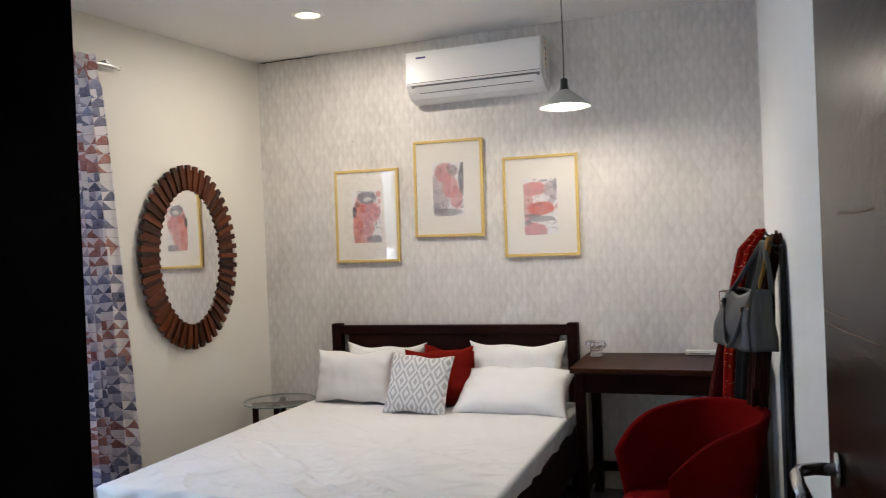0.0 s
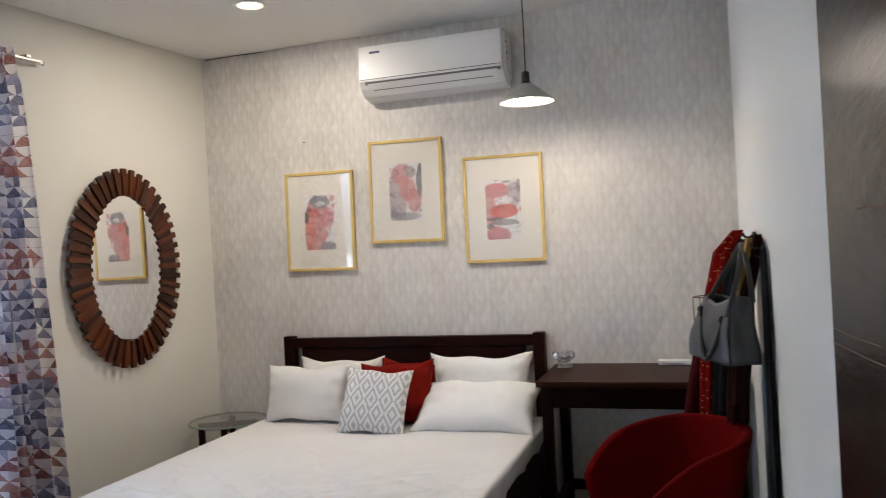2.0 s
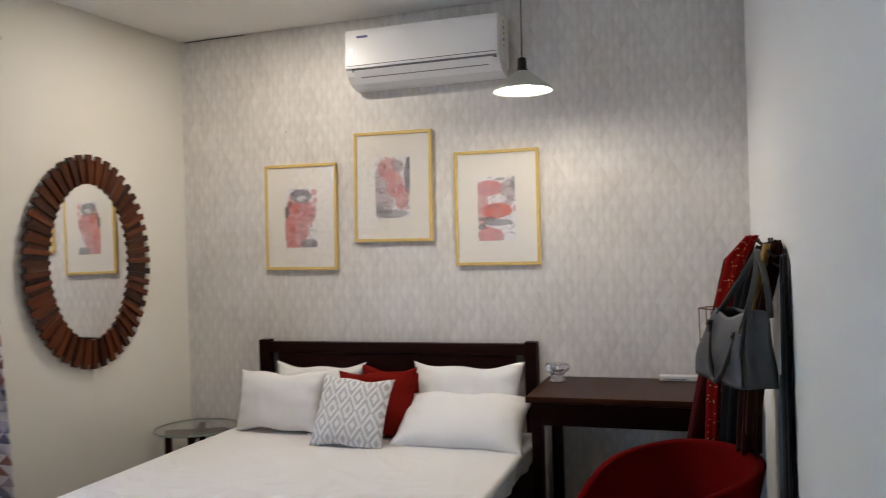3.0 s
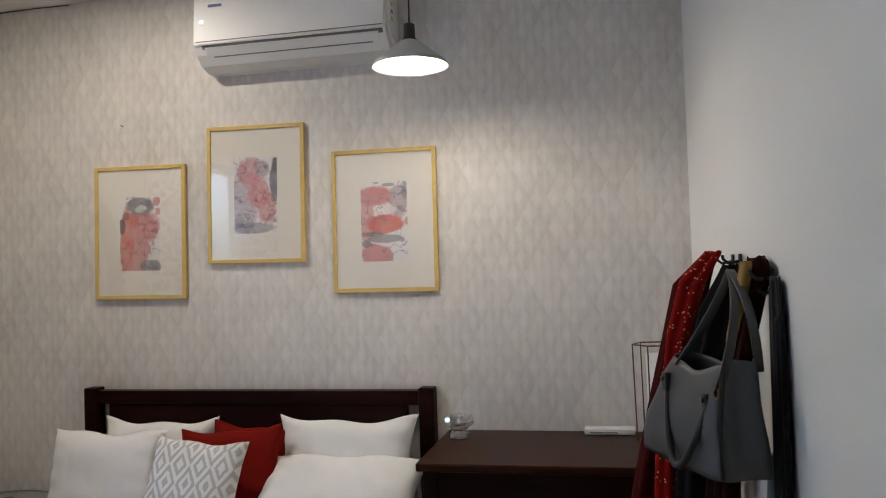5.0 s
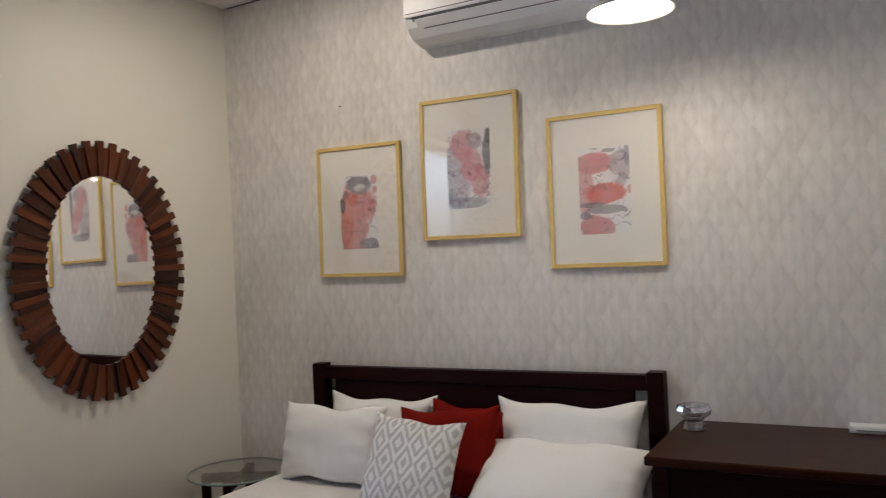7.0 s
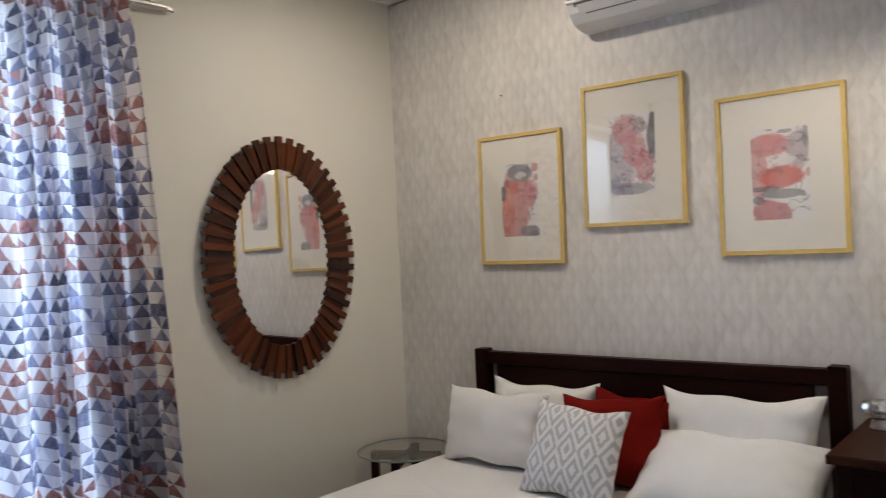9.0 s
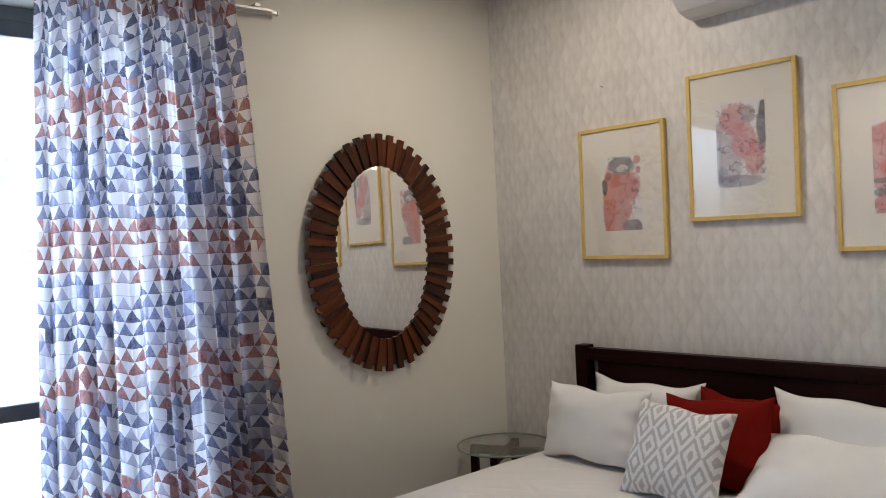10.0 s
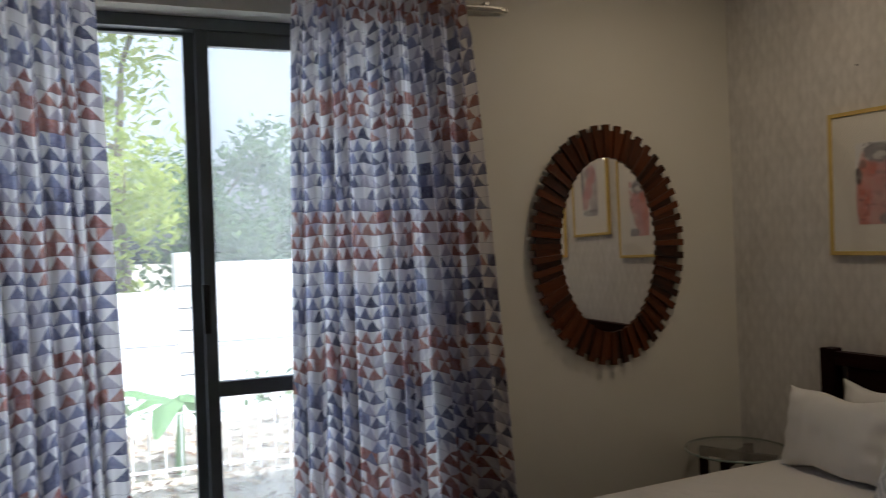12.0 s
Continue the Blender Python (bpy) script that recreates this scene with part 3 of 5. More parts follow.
# ---- things on the walls ----
def build_mirror():
    e = thing("wall_mirror", "oval wall mirror framed with dark reddish wooden slats", "mirror", LEFT @ pose(0.004, -0.722, 1.43, 0, 0, 1.9))
    bm = bmesh.new()
    n, ax, ay = 72, 0.262, 0.402
    def plate(x0, x1, a, b):
        f = [bm.verts.new((x1, a * math.cos(2 * math.pi * k / n), b * math.sin(2 * math.pi * k / n))) for k in range(n)]
        g = [bm.verts.new((x0, v.co.y, v.co.z)) for v in f]
        bm.faces.new(f)
        bm.faces.new(g[::-1])
        for k in range(n):
            bm.faces.new((f[k], g[k], g[(k + 1) % n], f[(k + 1) % n]))
    plate(0.011, 0.0165, ax, ay)
    part("mirror_glass", bm, M_MIRROR, e, "oval silvered mirror glass")
    bm = bmesh.new()
    plate(0.0, 0.010, 0.37, 0.50)
    part("backing", bm, M_JAMB, e)
    slats = 96
    rng = random.Random(5)
    # equal steps along the oval
    ts = [2 * math.pi * k / 2000 for k in range(2001)]
    acc = [0.0]
    for a, b in zip(ts, ts[1:]):
        acc.append(acc[-1] + math.hypot(0.34 * (math.cos(b) - math.cos(a)), 0.47 * (math.sin(b) - math.sin(a))))
    for k in range(slats):
        goal = acc[-1] * k / slats
        i = min(range(len(acc)), key=lambda q: abs(acc[q] - goal)) if k else 0
        t = ts[i]
        long_one = k % 2 == 0
        inner = Vector((0.255 * math.cos(t), 0.395 * math.sin(t)))
        outer = Vector((0.406 * math.cos(t), 0.543 * math.sin(t)))
        d = (outer - inner).normalized()
        length = (outer - inner).length - (0.0 if long_one else 0.024)
        ang = math.degrees(math.atan2(d.y, d.x))
        wi, wo = (0.0105, 0.0150) if long_one else (0.0118, 0.0190)
        th = 0.029 if long_one else 0.018
        bm = bmesh.new()
        pr = [(0, -wi), (length, -wo), (length, wo), (0, wi)]
        top = [bm.verts.new((x, y, th + rng.uniform(-0.001, 0.002))) for x, y in pr]
        bot = [bm.verts.new((x, y, 0.010)) for x, y in pr]
        bm.faces.new(top)
        bm.faces.new(bot[::-1])
        for q in range(4):
            bm.faces.new((top[q], bot[q], bot[(q + 1) % 4], top[(q + 1) % 4]))
        # local plane (y, z) of the wall: turn x->along d, z->wall normal
        m = Matrix(((0, 0, 1, 0), (1, 0, 0, 0), (0, 1, 0, 0), (0, 0, 0, 1))) @ Matrix.Translation((inner.x, inner.y, 0)) @ pose(0, 0, 0, 0, 0, ang)
        part("slat", bm, M_SLAT, e, "", False, m)


def build_pictures():
    coral, pink, slate, ink, mauve = (0.58, 0.11, 0.065), (0.56, 0.21, 0.21), (0.15, 0.15, 0.19), (0.02, 0.02, 0.028), (0.37, 0.30, 0.34)
    paper = (0.72, 0.71, 0.71)
    first = [(0.62, 0.58, 0.34, 0.24, pink, 0.95), (0.45, 0.25, 0.30, 0.30, pink, 0.9), (0.18, 0.36, 0.17, 0.44, coral, 0.85), (0.30, 0.68, 0.20, 0.12, coral, 0.9), (0.52, 0.86, 0.32, 0.12, slate, 0.85),
             (0.54, 0.83, 0.15, 0.05, paper, 0.7), (0.06, 0.60, 0.08, 0.11, ink, 0.85), (0.16, 0.74, 0.08, 0.05, ink, 0.6), (0.78, 0.06, 0.26, 0.08, slate, 0.8), (0.92, 0.93, 0.10, 0.06, pink, 0.8), (0.95, 0.79, 0.06, 0.05, pink, 0.8)]
    second = [(0.26, 0.45, 0.32, 0.46, mauve, 0.75), (0.36, 0.80, 0.28, 0.18, pink, 0.8), (0.58, 0.56, 0.24, 0.22, pink, 0.8), (0.78, 0.32, 0.20, 0.20, pink, 0.8), (0.95, 0.72, 0.11, 0.26, slate, 0.9),
              (0.98, 0.88, 0.08, 0.09, ink, 0.8), (0.48, 0.07, 0.46, 0.07, slate, 0.65), (0.66, 0.84, 0.15, 0.10, mauve, 0.8), (0.12, 0.16, 0.10, 0.10, slate, 0.6)]
    third = [(0.32, 0.83, 0.38, 0.13, pink, 0.95), (0.12, 0.52, 0.15, 0.28, pink, 0.75), (0.82, 0.74, 0.20, 0.20, mauve, 0.8), (0.64, 0.66, 0.13, 0.05, paper, 0.8), (0.94, 0.88, 0.05, 0.12, slate, 0.7), (0.50, 0.48, 0.40, 0.12, coral, 0.95),
             (0.20, 0.34, 0.30, 0.030, ink, 0.65), (0.52, 0.28, 0.34, 0.05, slate, 0.75), (0.30, 0.07, 0.36, 0.13, pink, 0.95), (0.98, 0.50, 0.05, 0.05, pink, 0.8), (0.10, 0.22, 0.12, 0.05, ink, 0.6), (0.60, 0.96, 0.12, 0.02, ink, 0.6)]
    for (cx, cz, w, h, tilt, lab, seed, blots) in ((-2.277, 1.644, 0.447, 0.592, -0.8, "pale wood picture frame with coral and grey watercolour", 1.3, first),
                                 (-1.719, 1.786, 0.449, 0.594, -0.9, "pale wood picture frame hung highest with pink watercolour", 4.1, second),
                                 (-1.147, 1.647, 0.450, 0.594, -0.4, "pale wood picture frame with rounded coral watercolour blots", 7.7, third)):
        e = thing("picture_frame", lab, "picture", pose(cx, WALL_Y - 0.002, cz, 0, -tilt, 0), "pictures above the bed")
        fw, d = 0.017, 0.020
        part("stile", box(-w / 2, -w / 2 + fw, -d, 0, -h / 2, h / 2, 0.002), M_FRAMEWOOD, e)
        part("stile", box(w / 2 - fw, w / 2, -d, 0, -h / 2, h / 2, 0.002), M_FRAMEWOOD, e)
        part("rail", box(-w / 2 + fw, w / 2 - fw, -d, 0, -h / 2, -h / 2 + fw, 0.002), M_FRAMEWOOD, e)
        part("rail", box(-w / 2 + fw, w / 2 - fw, -d, 0, h / 2 - fw, h / 2, 0.002), M_FRAMEWOOD, e)
        part("mount", box(-w / 2 + fw, w / 2 - fw, -0.0135, -0.002, -h / 2 + fw, h / 2 - fw), M_MAT, e, "cream mount board")
        aw, ah = 0.20, 0.33
        part("print", box(-aw / 2, aw / 2, -0.0145, -0.0135, -ah / 2 - 0.005, ah / 2 - 0.005), art_mat("watercolour", seed, blots), e, "abstract watercolour in coral pink and ink grey")
        g = part("glass", box(-w / 2 + fw, w / 2 - fw, -0.0175, -0.016, -h / 2 + fw, h / 2 - fw), M_PICGLASS, e)
        g.visible_shadow = False


def build_aircon():
    e = thing("air_conditioner", "white split air conditioner mounted high on the wallpaper", "air conditioner", pose(-1.487, WALL_Y, 0))
    hw = 0.415
    # side profile (depth from wall, height)
    prof = [(0, 2.615), (-0.13, 2.612), (-0.155, 2.60), (-0.165, 2.575), (-0.176, 2.41), (-0.172, 2.394), (-0.152, 2.362), (-0.112, 2.326), (-0.05, 2.310), (0, 2.308)]
    def extrude(pr, x0, x1):
        bm = bmesh.new()
        a = [bm.verts.new((x0, y, z)) for y, z in pr]
        b = [bm.verts.new((x1, y, z)) for y, z in pr]
        bm.faces.new(a)
        bm.faces.new(b[::-1])
        for k in range(len(pr)):
            bm.faces.new((a[k], b[k], b[(k + 1) % len(pr)], a[(k + 1) % len(pr)]))
        return bm
    part("body", extrude(prof, -hw, hw), M_ACWHITE, e)
    part("side_cap", extrude([(-0.01, 2.60), (-0.12, 2.597), (-0.145, 2.585), (-0.15, 2.42), (-0.12, 2.375), (-0.01, 2.35)], hw, hw + 0.012), M_ACWHITE, e)
    panel = [(-0.158, 2.603), (-0.170, 2.598), (-0.1745, 2.575), (-0.186, 2.402), (-0.183, 2.397), (-0.165, 2.40)]
    part("front_panel", extrude(panel, -hw + 0.004, hw - 0.004), M_ACWHITE, e, "glossy white front panel")
    part("air_slot", extrude([(-0.1765, 2.397), (-0.158, 2.374), (-0.150, 2.376), (-0.172, 2.402)], -hw + 0.035, hw - 0.012), M_ACGREY, e, "dark air outlet slot")
    part("shut_line", extrude([(-0.1875, 2.4085), (-0.1865, 2.4125), (-0.180, 2.4125), (-0.180, 2.4085)], -hw + 0.012, hw - 0.008), M_ACGREY, e, "thin dark line under the panel")
    part("louvre", extrude([(-0.178, 2.386), (-0.172, 2.389), (-0.112, 2.331), (-0.116, 2.327)], -hw + 0.05, hw - 0.03), M_ACWHITE, e, "swinging white louvre blade")
    part("louvre_groove", extrude([(-0.1475, 2.3560), (-0.1440, 2.3525), (-0.1430, 2.3545), (-0.1460, 2.3580)], -hw + 0.075, hw - 0.06), M_ACGREY, e, "thin dark groove")
    part("badge", box(-0.345, -0.285, -0.1795, -0.1755, 2.555, 2.566, 0, 2), plain("blue_badge", (0.05, 0.06, 0.22), 0.4), e, "small blue badge")
    # the patch glows in place of a round reflection on the panel
    part("display", box(-0.385, -0.364, -0.1840, -0.1790, 2.486, 2.502), emitter("display_glint", (0.95, 0.97, 1.0), 0.10), e, "small white display with a painted reflected glint")
    for k in range(5):
        part("label_bar", box(hw + 0.012, hw + 0.0135, -0.13, -0.105, 2.44 + 0.03 * k, 2.455 + 0.03 * k), M_ACGREY if k % 2 else M_FRAMEWOOD, e, "small printed sticker")


def build_lamps():
    e = thing("pendant_lamp", "small grey metal cone pendant lamp, lit, on black cord", "pendant lamp", pose(-0.852, 3.36, 0.015))
    part("cord", tube([(0, 0, 2.220), (0.002, 0.0, 2.5), (0, 0, CEIL - 0.045)], 0.0032, 8), M_BLACK, e)
    part("ceiling_rose", lathe([(0.045, CEIL - 0.045), (0.05, CEIL - 0.037), (0.05, CEIL - 0.025)]), M_BLACK, e, "", True)
    part("socket", lathe([(0.010, 2.228), (0.018, 2.223), (0.020, 2.178), (0.025, 2.174), (0.025, 2.164), (0.018, 2.160)]), M_BLACK, e, "black lamp holder", True)
    outer = [(0.026, 2.170), (0.042, 2.160), (0.078, 2.130), (0.118, 2.099), (0.127, 2.085)]
    bm = lathe(outer + [(r - 0.003, z - 0.001) for r, z in outer[::-1]], 48, False)
    part("shade", bm, M_SHADE, e, "spun metal cone shade", True)
    bm = bmesh.new()
    bmesh.ops.create_uvsphere(bm, u_segments=24, v_segments=16, radius=0.034)
    bmesh.ops.translate(bm, vec=(0, 0, 2.112), verts=bm.verts)
    part("bulb", bm, M_BULB, e, "glowing warm bulb", True)
    e = thing("downlight", "round recessed ceiling downlight, glowing warm", "downlight", pose(-2.195, 3.22, 0))
    part("trim_ring", lathe([(0.062, CEIL - 0.004), (0.075, CEIL - 0.006), (0.082, CEIL - 0.001), (0.082, CEIL + 0.004)], 40, False), M_ACWHITE, e, "", True)
    part("halo_ring", lathe([(0.036, CEIL - 0.002), (0.064, CEIL - 0.005)], 40, False), M_DOWNRING, e, "glowing ring that paints the lamp's warm halo", True)
    part("lens", lathe([(0.036, CEIL - 0.003), (0.036, CEIL + 0.003)], 40), M_DOWN, e, "glowing warm lens")
    d = new("downlight_beam", bpy.data.lights.new("downlight_beam", "AREA"))
    d.data.shape, d.data.size, d.data.energy, d.data.color = "DISK", 0.11, 2.5, (1.0, 0.72, 0.42)
    d.matrix_world = look((-2.195, 3.22, CEIL - 0.008), (-2.195, 3.22, 0))


# ---- bed ----
def pillow_mesh(w, h, t, seed, pinch=0.06, wrinkle=1.0):
    """A stuffed pillow in the x-z plane, thickness along y, with pointed corners, puffed sides and a seam."""
    bm = bmesh.new()
    uvl = bm.loops.layers.uv.new("cloth")
    n = 36
    layers = []
    off = Vector((seed * 3.1, seed * 1.7, 0))
    for side in (1, -1):
        g = []
        for j in range(n + 1):
            row = []
            for i in range(n + 1):
                u, v = 2 * i / n - 1, 2 * j / n - 1
                x = u * w / 2 * (1 - pinch * (1 - v * v) * abs(u) ** 3)
                z = v * h / 2 * (1 - pinch * 1.4 * (1 - u * u) * abs(v) ** 3)
                puff = (max(0, 1 - u ** 4) * max(0, 1 - v ** 4)) ** 0.55
                corner = 1 - 0.35 * (abs(u * v)) ** 1.5
                y = t / 2 * puff * corner
                if wrinkle:
                    ns = noise.noise(Vector((x * 7, z * 7, side * 2)) + off) * 0.010 + noise.noise(Vector((x * 22, z * 9, side * 5)) + off) * 0.004
                    y += ns * wrinkle * puff
                    rad = math.atan2(v, u) * 9
                    y += 0.007 * wrinkle * math.sin(v * 13 + seed * 2 + 2 * u) * max(0, abs(u) - 0.5) * puff ** 0.5
                    z += 0.005 * wrinkle * math.sin(u * 6 + seed * 1.3) * abs(v) ** 3
                    y += 0.008 * wrinkle * math.sin(rad + seed) * max(0, (abs(u) ** 2 + abs(v) ** 2) - 0.7) * puff
                row.append(bm.verts.new((x, side * max(y, 0.0), z)) if side == 1 or (0 < i < n and 0 < j < n) else layers[0][j][i])
            g.append(row)
        layers.append(g)
        for j in range(n):
            for i in range(n):
                q = (g[j][i], g[j][i + 1], g[j + 1][i + 1], g[j + 1][i])
                f = bm.faces.new(q if side == 1 else q[::-1])
                f.smooth = True
                for lp in f.loops:
                    lp[uvl].uv = (lp.vert.co.x, lp.vert.co.z)
    return bm


def build_bed():
    x0, x1, y0 = -2.585, -0.935, 1.98
    e = thing("bed", "double bed with dark stained wooden frame and headboard", "bed")
    hb = part("headboard", box(-2.475, -1.012, 3.962, 4.012, 0.893, 0.950, 0.004), M_DARKWOOD, e)
    part("post", box(-2.535, -2.475, 3.952, 4.018, 0, 0.962, 0.004), M_DARKWOOD, hb)
    part("post", box(-1.012, -0.950, 3.952, 4.018, 0, 0.962, 0.004), M_DARKWOOD, hb)
    part("panel", box(-2.425, -1.065, 3.972, 4.002, 0.30, 0.893, 0.004), M_DARKWOOD, hb)
    part("lower_rail", box(-2.475, -1.012, 3.967, 4.007, 0.22, 0.30, 0.004), M_DARKWOOD, hb)
    part("side_rail", box(x0 + 0.018, x0 + 0.05, y0 + 0.047, 3.952, 0.16, 0.385, 0.004), M_DARKWOOD, e)
    part("side_rail", box(x1 - 0.05, x1 - 0.018, y0 + 0.047, 3.952, 0.16, 0.385, 0.004), M_DARKWOOD, e)
    part("foot_rail", box(x0 + 0.018, x1 - 0.018, y0 + 0.015, y0 + 0.045, 0.16, 0.385, 0.004), M_DARKWOOD, e)
    for x in (x0 + 0.02, x1 - 0.08):
        part("leg", box(x, x + 0.06, y0 + 0.017, y0 + 0.077, 0, 0.16, 0.004), M_DARKWOOD, e)
    # mattress with its fitted sheet
    bm = bmesh.new()
    nx, ny = 230, 270
    grid = []
    top = 0.515
    for j in range(ny + 1):
        row = []
        for i in range(nx + 1):
            s, t = i / nx, j / ny
            # unfolded: sides drop over the edge
            a = -0.15 + s * (x1 - x0 + 0.30)
            b = -0.15 + t * (3.94 - y0 + 0.15)
            dx = min(max(-a, a - (x1 - x0)), 0.15)
            x = min(max(a, 0), x1 - x0)
            drop = 0.0
            if dx > 0:
                drop = max(drop, dx)
            dy = -b
            y = max(b, 0)
            if dy > 0:
                drop = max(drop, dy)
            z = top - drop
            p = Vector((x0 + x, y0 + y, z))
            ex = min(x, (x1 - x0) - x)
            r = 0.018
            if drop == 0 and ex < r:
                z -= r - math.sqrt(max(0, r * r - (r - ex) ** 2))
            if drop == 0 and y < r:
                z -= r - math.sqrt(max(0, r * r - (r - y) ** 2))
            wr = noise.noise(Vector((p.x * 2.2 + p.y * 1.4, p.y * 4.5 - p.x * 2, 1.3)))
            wr2 = 1 - abs(noise.noise(Vector((p.x * 1.3 - p.y * 0.9, p.y * 5.0 + p.x * 3.2 + 0.25 * wr, 7.7))))
            near = max(0.0, 1 - (p.y - y0) / 1.3)
            if drop == 0:
                wr3 = 1 - abs(noise.noise(Vector((p.x * 2.2 + p.y * 2.0, p.y * 9.0 - p.x * 6.5 + 0.4 * wr, 3.1))))
                rim = min(1.0, ex / 0.12, y / 0.12)
                z += 0.006 * wr * rim + 0.015 * rim * (0.12 + near) * (max(0, wr2 - 0.84) / 0.16) ** 1.5 + 0.014 * rim * (0.08 + near) * (max(0, wr3 - 0.86) / 0.14) ** 1.5 + 0.006 * math.sin(ex * 3)
                z -= 0.012 * max(0, (p.y - 3.4))
                pos = (p.x, p.y, z)
            else:
                fold = (0.007 * math.sin(p.y * 19 + 4 * wr) + 0.006 * wr) * min(1, drop / 0.08) - 0.22 * drop
                sx = -1 if a < 0 else (1 if a > x1 - x0 else 0)
                sy = -1 if b < 0 else 0
                z2 = top - 0.016 - drop * 0.86
                pos = (p.x + sx * fold, p.y + sy * (0.010 * math.sin(p.x * 30 + 2 * wr) + 0.01 * wr), z2)
            row.append(bm.verts.new(pos))
        grid.append(row)
    for j in range(ny):
        for i in range(nx):
            bm.faces.new((grid[j][i], grid[j][i + 1], grid[j + 1][i + 1], grid[j + 1][i]))
    tagged(part("bed_sheet", bm, M_SHEET, None, "", True), "white cotton sheet tucked over the mattress with creases", "bed sheet")
    tagged(part("mattress", box(x0 + 0.055, x1 - 0.055, y0 + 0.05, 3.945, 0.30, 0.470, 0.03, 3), M_LINEN), "white mattress lying on the wooden bed frame", "mattress")


def build_pillows():
    # name, centre x, foot y, lean (degrees back), turn about z, roll, width, height, thickness, material, label
    rows = [
        ("pillow", -2.14, 3.86, 12, 0, 0, 0.54, 0.345, 0.13, M_LINEN, "white cotton pillow leaning on the headboard behind another"),
        ("pillow", -1.29, 3.81, 14, 0, 0, 0.585, 0.37, 0.15, M_LINEN, "white cotton pillow leaning upright against the headboard"),
        ("pillow", -2.268, 3.68, 14, -3, 0, 0.535, 0.335, 0.15, M_LINEN, "white cotton pillow standing in front of another"),
        ("pillow", -1.265, 3.53, 56, 0, 0, 0.67, 0.37, 0.15, M_LINEN, "white cotton pillow slumped low against another pillow"),
        ("cushion", -1.70, 3.80, 14, 0, 4, 0.36, 0.335, 0.11, M_RED, "rust red cotton cushion tilted behind others"),
        ("cushion", -1.715, 3.66, 18, 4, -3, 0.42, 0.35, 0.13, M_RED, "rust red cotton cushion leaning on the pillows"),
        ("cushion", -1.765, 3.455, 24, 4, 5, 0.37, 0.355, 0.12, M_IKAT, "white cushion with grey ikat diamond print"),
    ]
    for k, (nm, cx, fy, lean, turn, roll, w, h, t, mt, lab) in enumerate(rows):
        bm = pillow_mesh(w, h, t, k + 1.0, 0.11 if nm == "pillow" else 0.08, 1.5 if nm == "pillow" else 1.0)
        m = pose(cx, fy, 0.512, 0, 0, turn) @ pose(0, 0, 0, -lean, 0, 0) @ pose(0, 0, h / 2 - 0.006, 0, roll, 0)
        tagged(part(nm, bm, mt, None, "", True, m), lab, nm, "cushions on the bed" if nm == "cushion" else "pillows on the bed")


def build_side_table():
    cx, cy, top = -2.815, 3.75, 0.505
    e = thing("side_table", "round glass side table with dark wooden cross base", "side table", pose(cx, cy, 0))
    part("glass_top", lathe([(0.0001, top - 0.010), (0.222, top - 0.010), (0.222, top), (0.0001, top)], 64, False), M_TABLEGLASS, e, "round clear glass top").visible_shadow = False
    part("glass_edge", lathe([(0.2225, top - 0.010), (0.2255, top - 0.008), (0.2262, top - 0.005), (0.2255, top - 0.002), (0.2225, top)], 64, False), M_GLASSEDGE, e, "polished greenish glass edge", True)
    for a in (25, 115, 205, 295):
        part("leg", box(0.135, 0.17, -0.0175, 0.0175, 0, top - 0.012, 0.003, 2), M_DARKWOOD, e, "", False, pose(0, 0, 0, 0, 0, a))
    part("cross_bar", box(-0.135, 0.135, -0.014, 0.014, top - 0.05, top - 0.012, 0.002), M_DARKWOOD, e, "", False, pose(0, 0, 0, 0, 0, 25))
    part("cross_bar", box(-0.135, 0.135, -0.014, 0.014, top - 0.055, top - 0.017, 0.002), M_DARKWOOD, e, "", False, pose(0, 0, 0, 0, 0, 115))


# ---- desk corner ----
def build_desk():
    x0, x1, y0, y1, top = -0.905, 0.045, 3.46, 4.02, 0.785
    e = thing("desk", "dark stained wooden writing desk against the wallpaper", "desk")
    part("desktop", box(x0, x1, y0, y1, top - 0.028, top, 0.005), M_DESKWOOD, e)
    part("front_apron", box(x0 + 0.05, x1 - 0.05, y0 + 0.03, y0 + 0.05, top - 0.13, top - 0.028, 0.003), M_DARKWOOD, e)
    part("back_apron", box(x0 + 0.05, x1 - 0.05, y1 - 0.05, y1 - 0.03, top - 0.13, top - 0.028, 0.003), M_DARKWOOD, e)
    for x in (x0 + 0.03, x1 - 0.05):
        part("side_apron", box(x, x + 0.02, y0 + 0.07, y1 - 0.07, top - 0.13, top - 0.028, 0.003), M_DARKWOOD, e)
    for x in (x0 + 0.02, x1 - 0.07):
        for y in (y0 + 0.02, y1 - 0.07):
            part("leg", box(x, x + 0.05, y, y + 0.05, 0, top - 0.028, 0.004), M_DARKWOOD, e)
    part("stretcher", box(x0 + 0.07, x1 - 0.07, y1 - 0.06, y1 - 0.03, 0.12, 0.17, 0.003), M_DARKWOOD, e)
    for x in (x0 + 0.03, x1 - 0.06):
        part("stretcher", box(x, x + 0.03, y0 + 0.07, y1 - 0.07, 0.12, 0.17, 0.003), M_DARKWOOD, e)


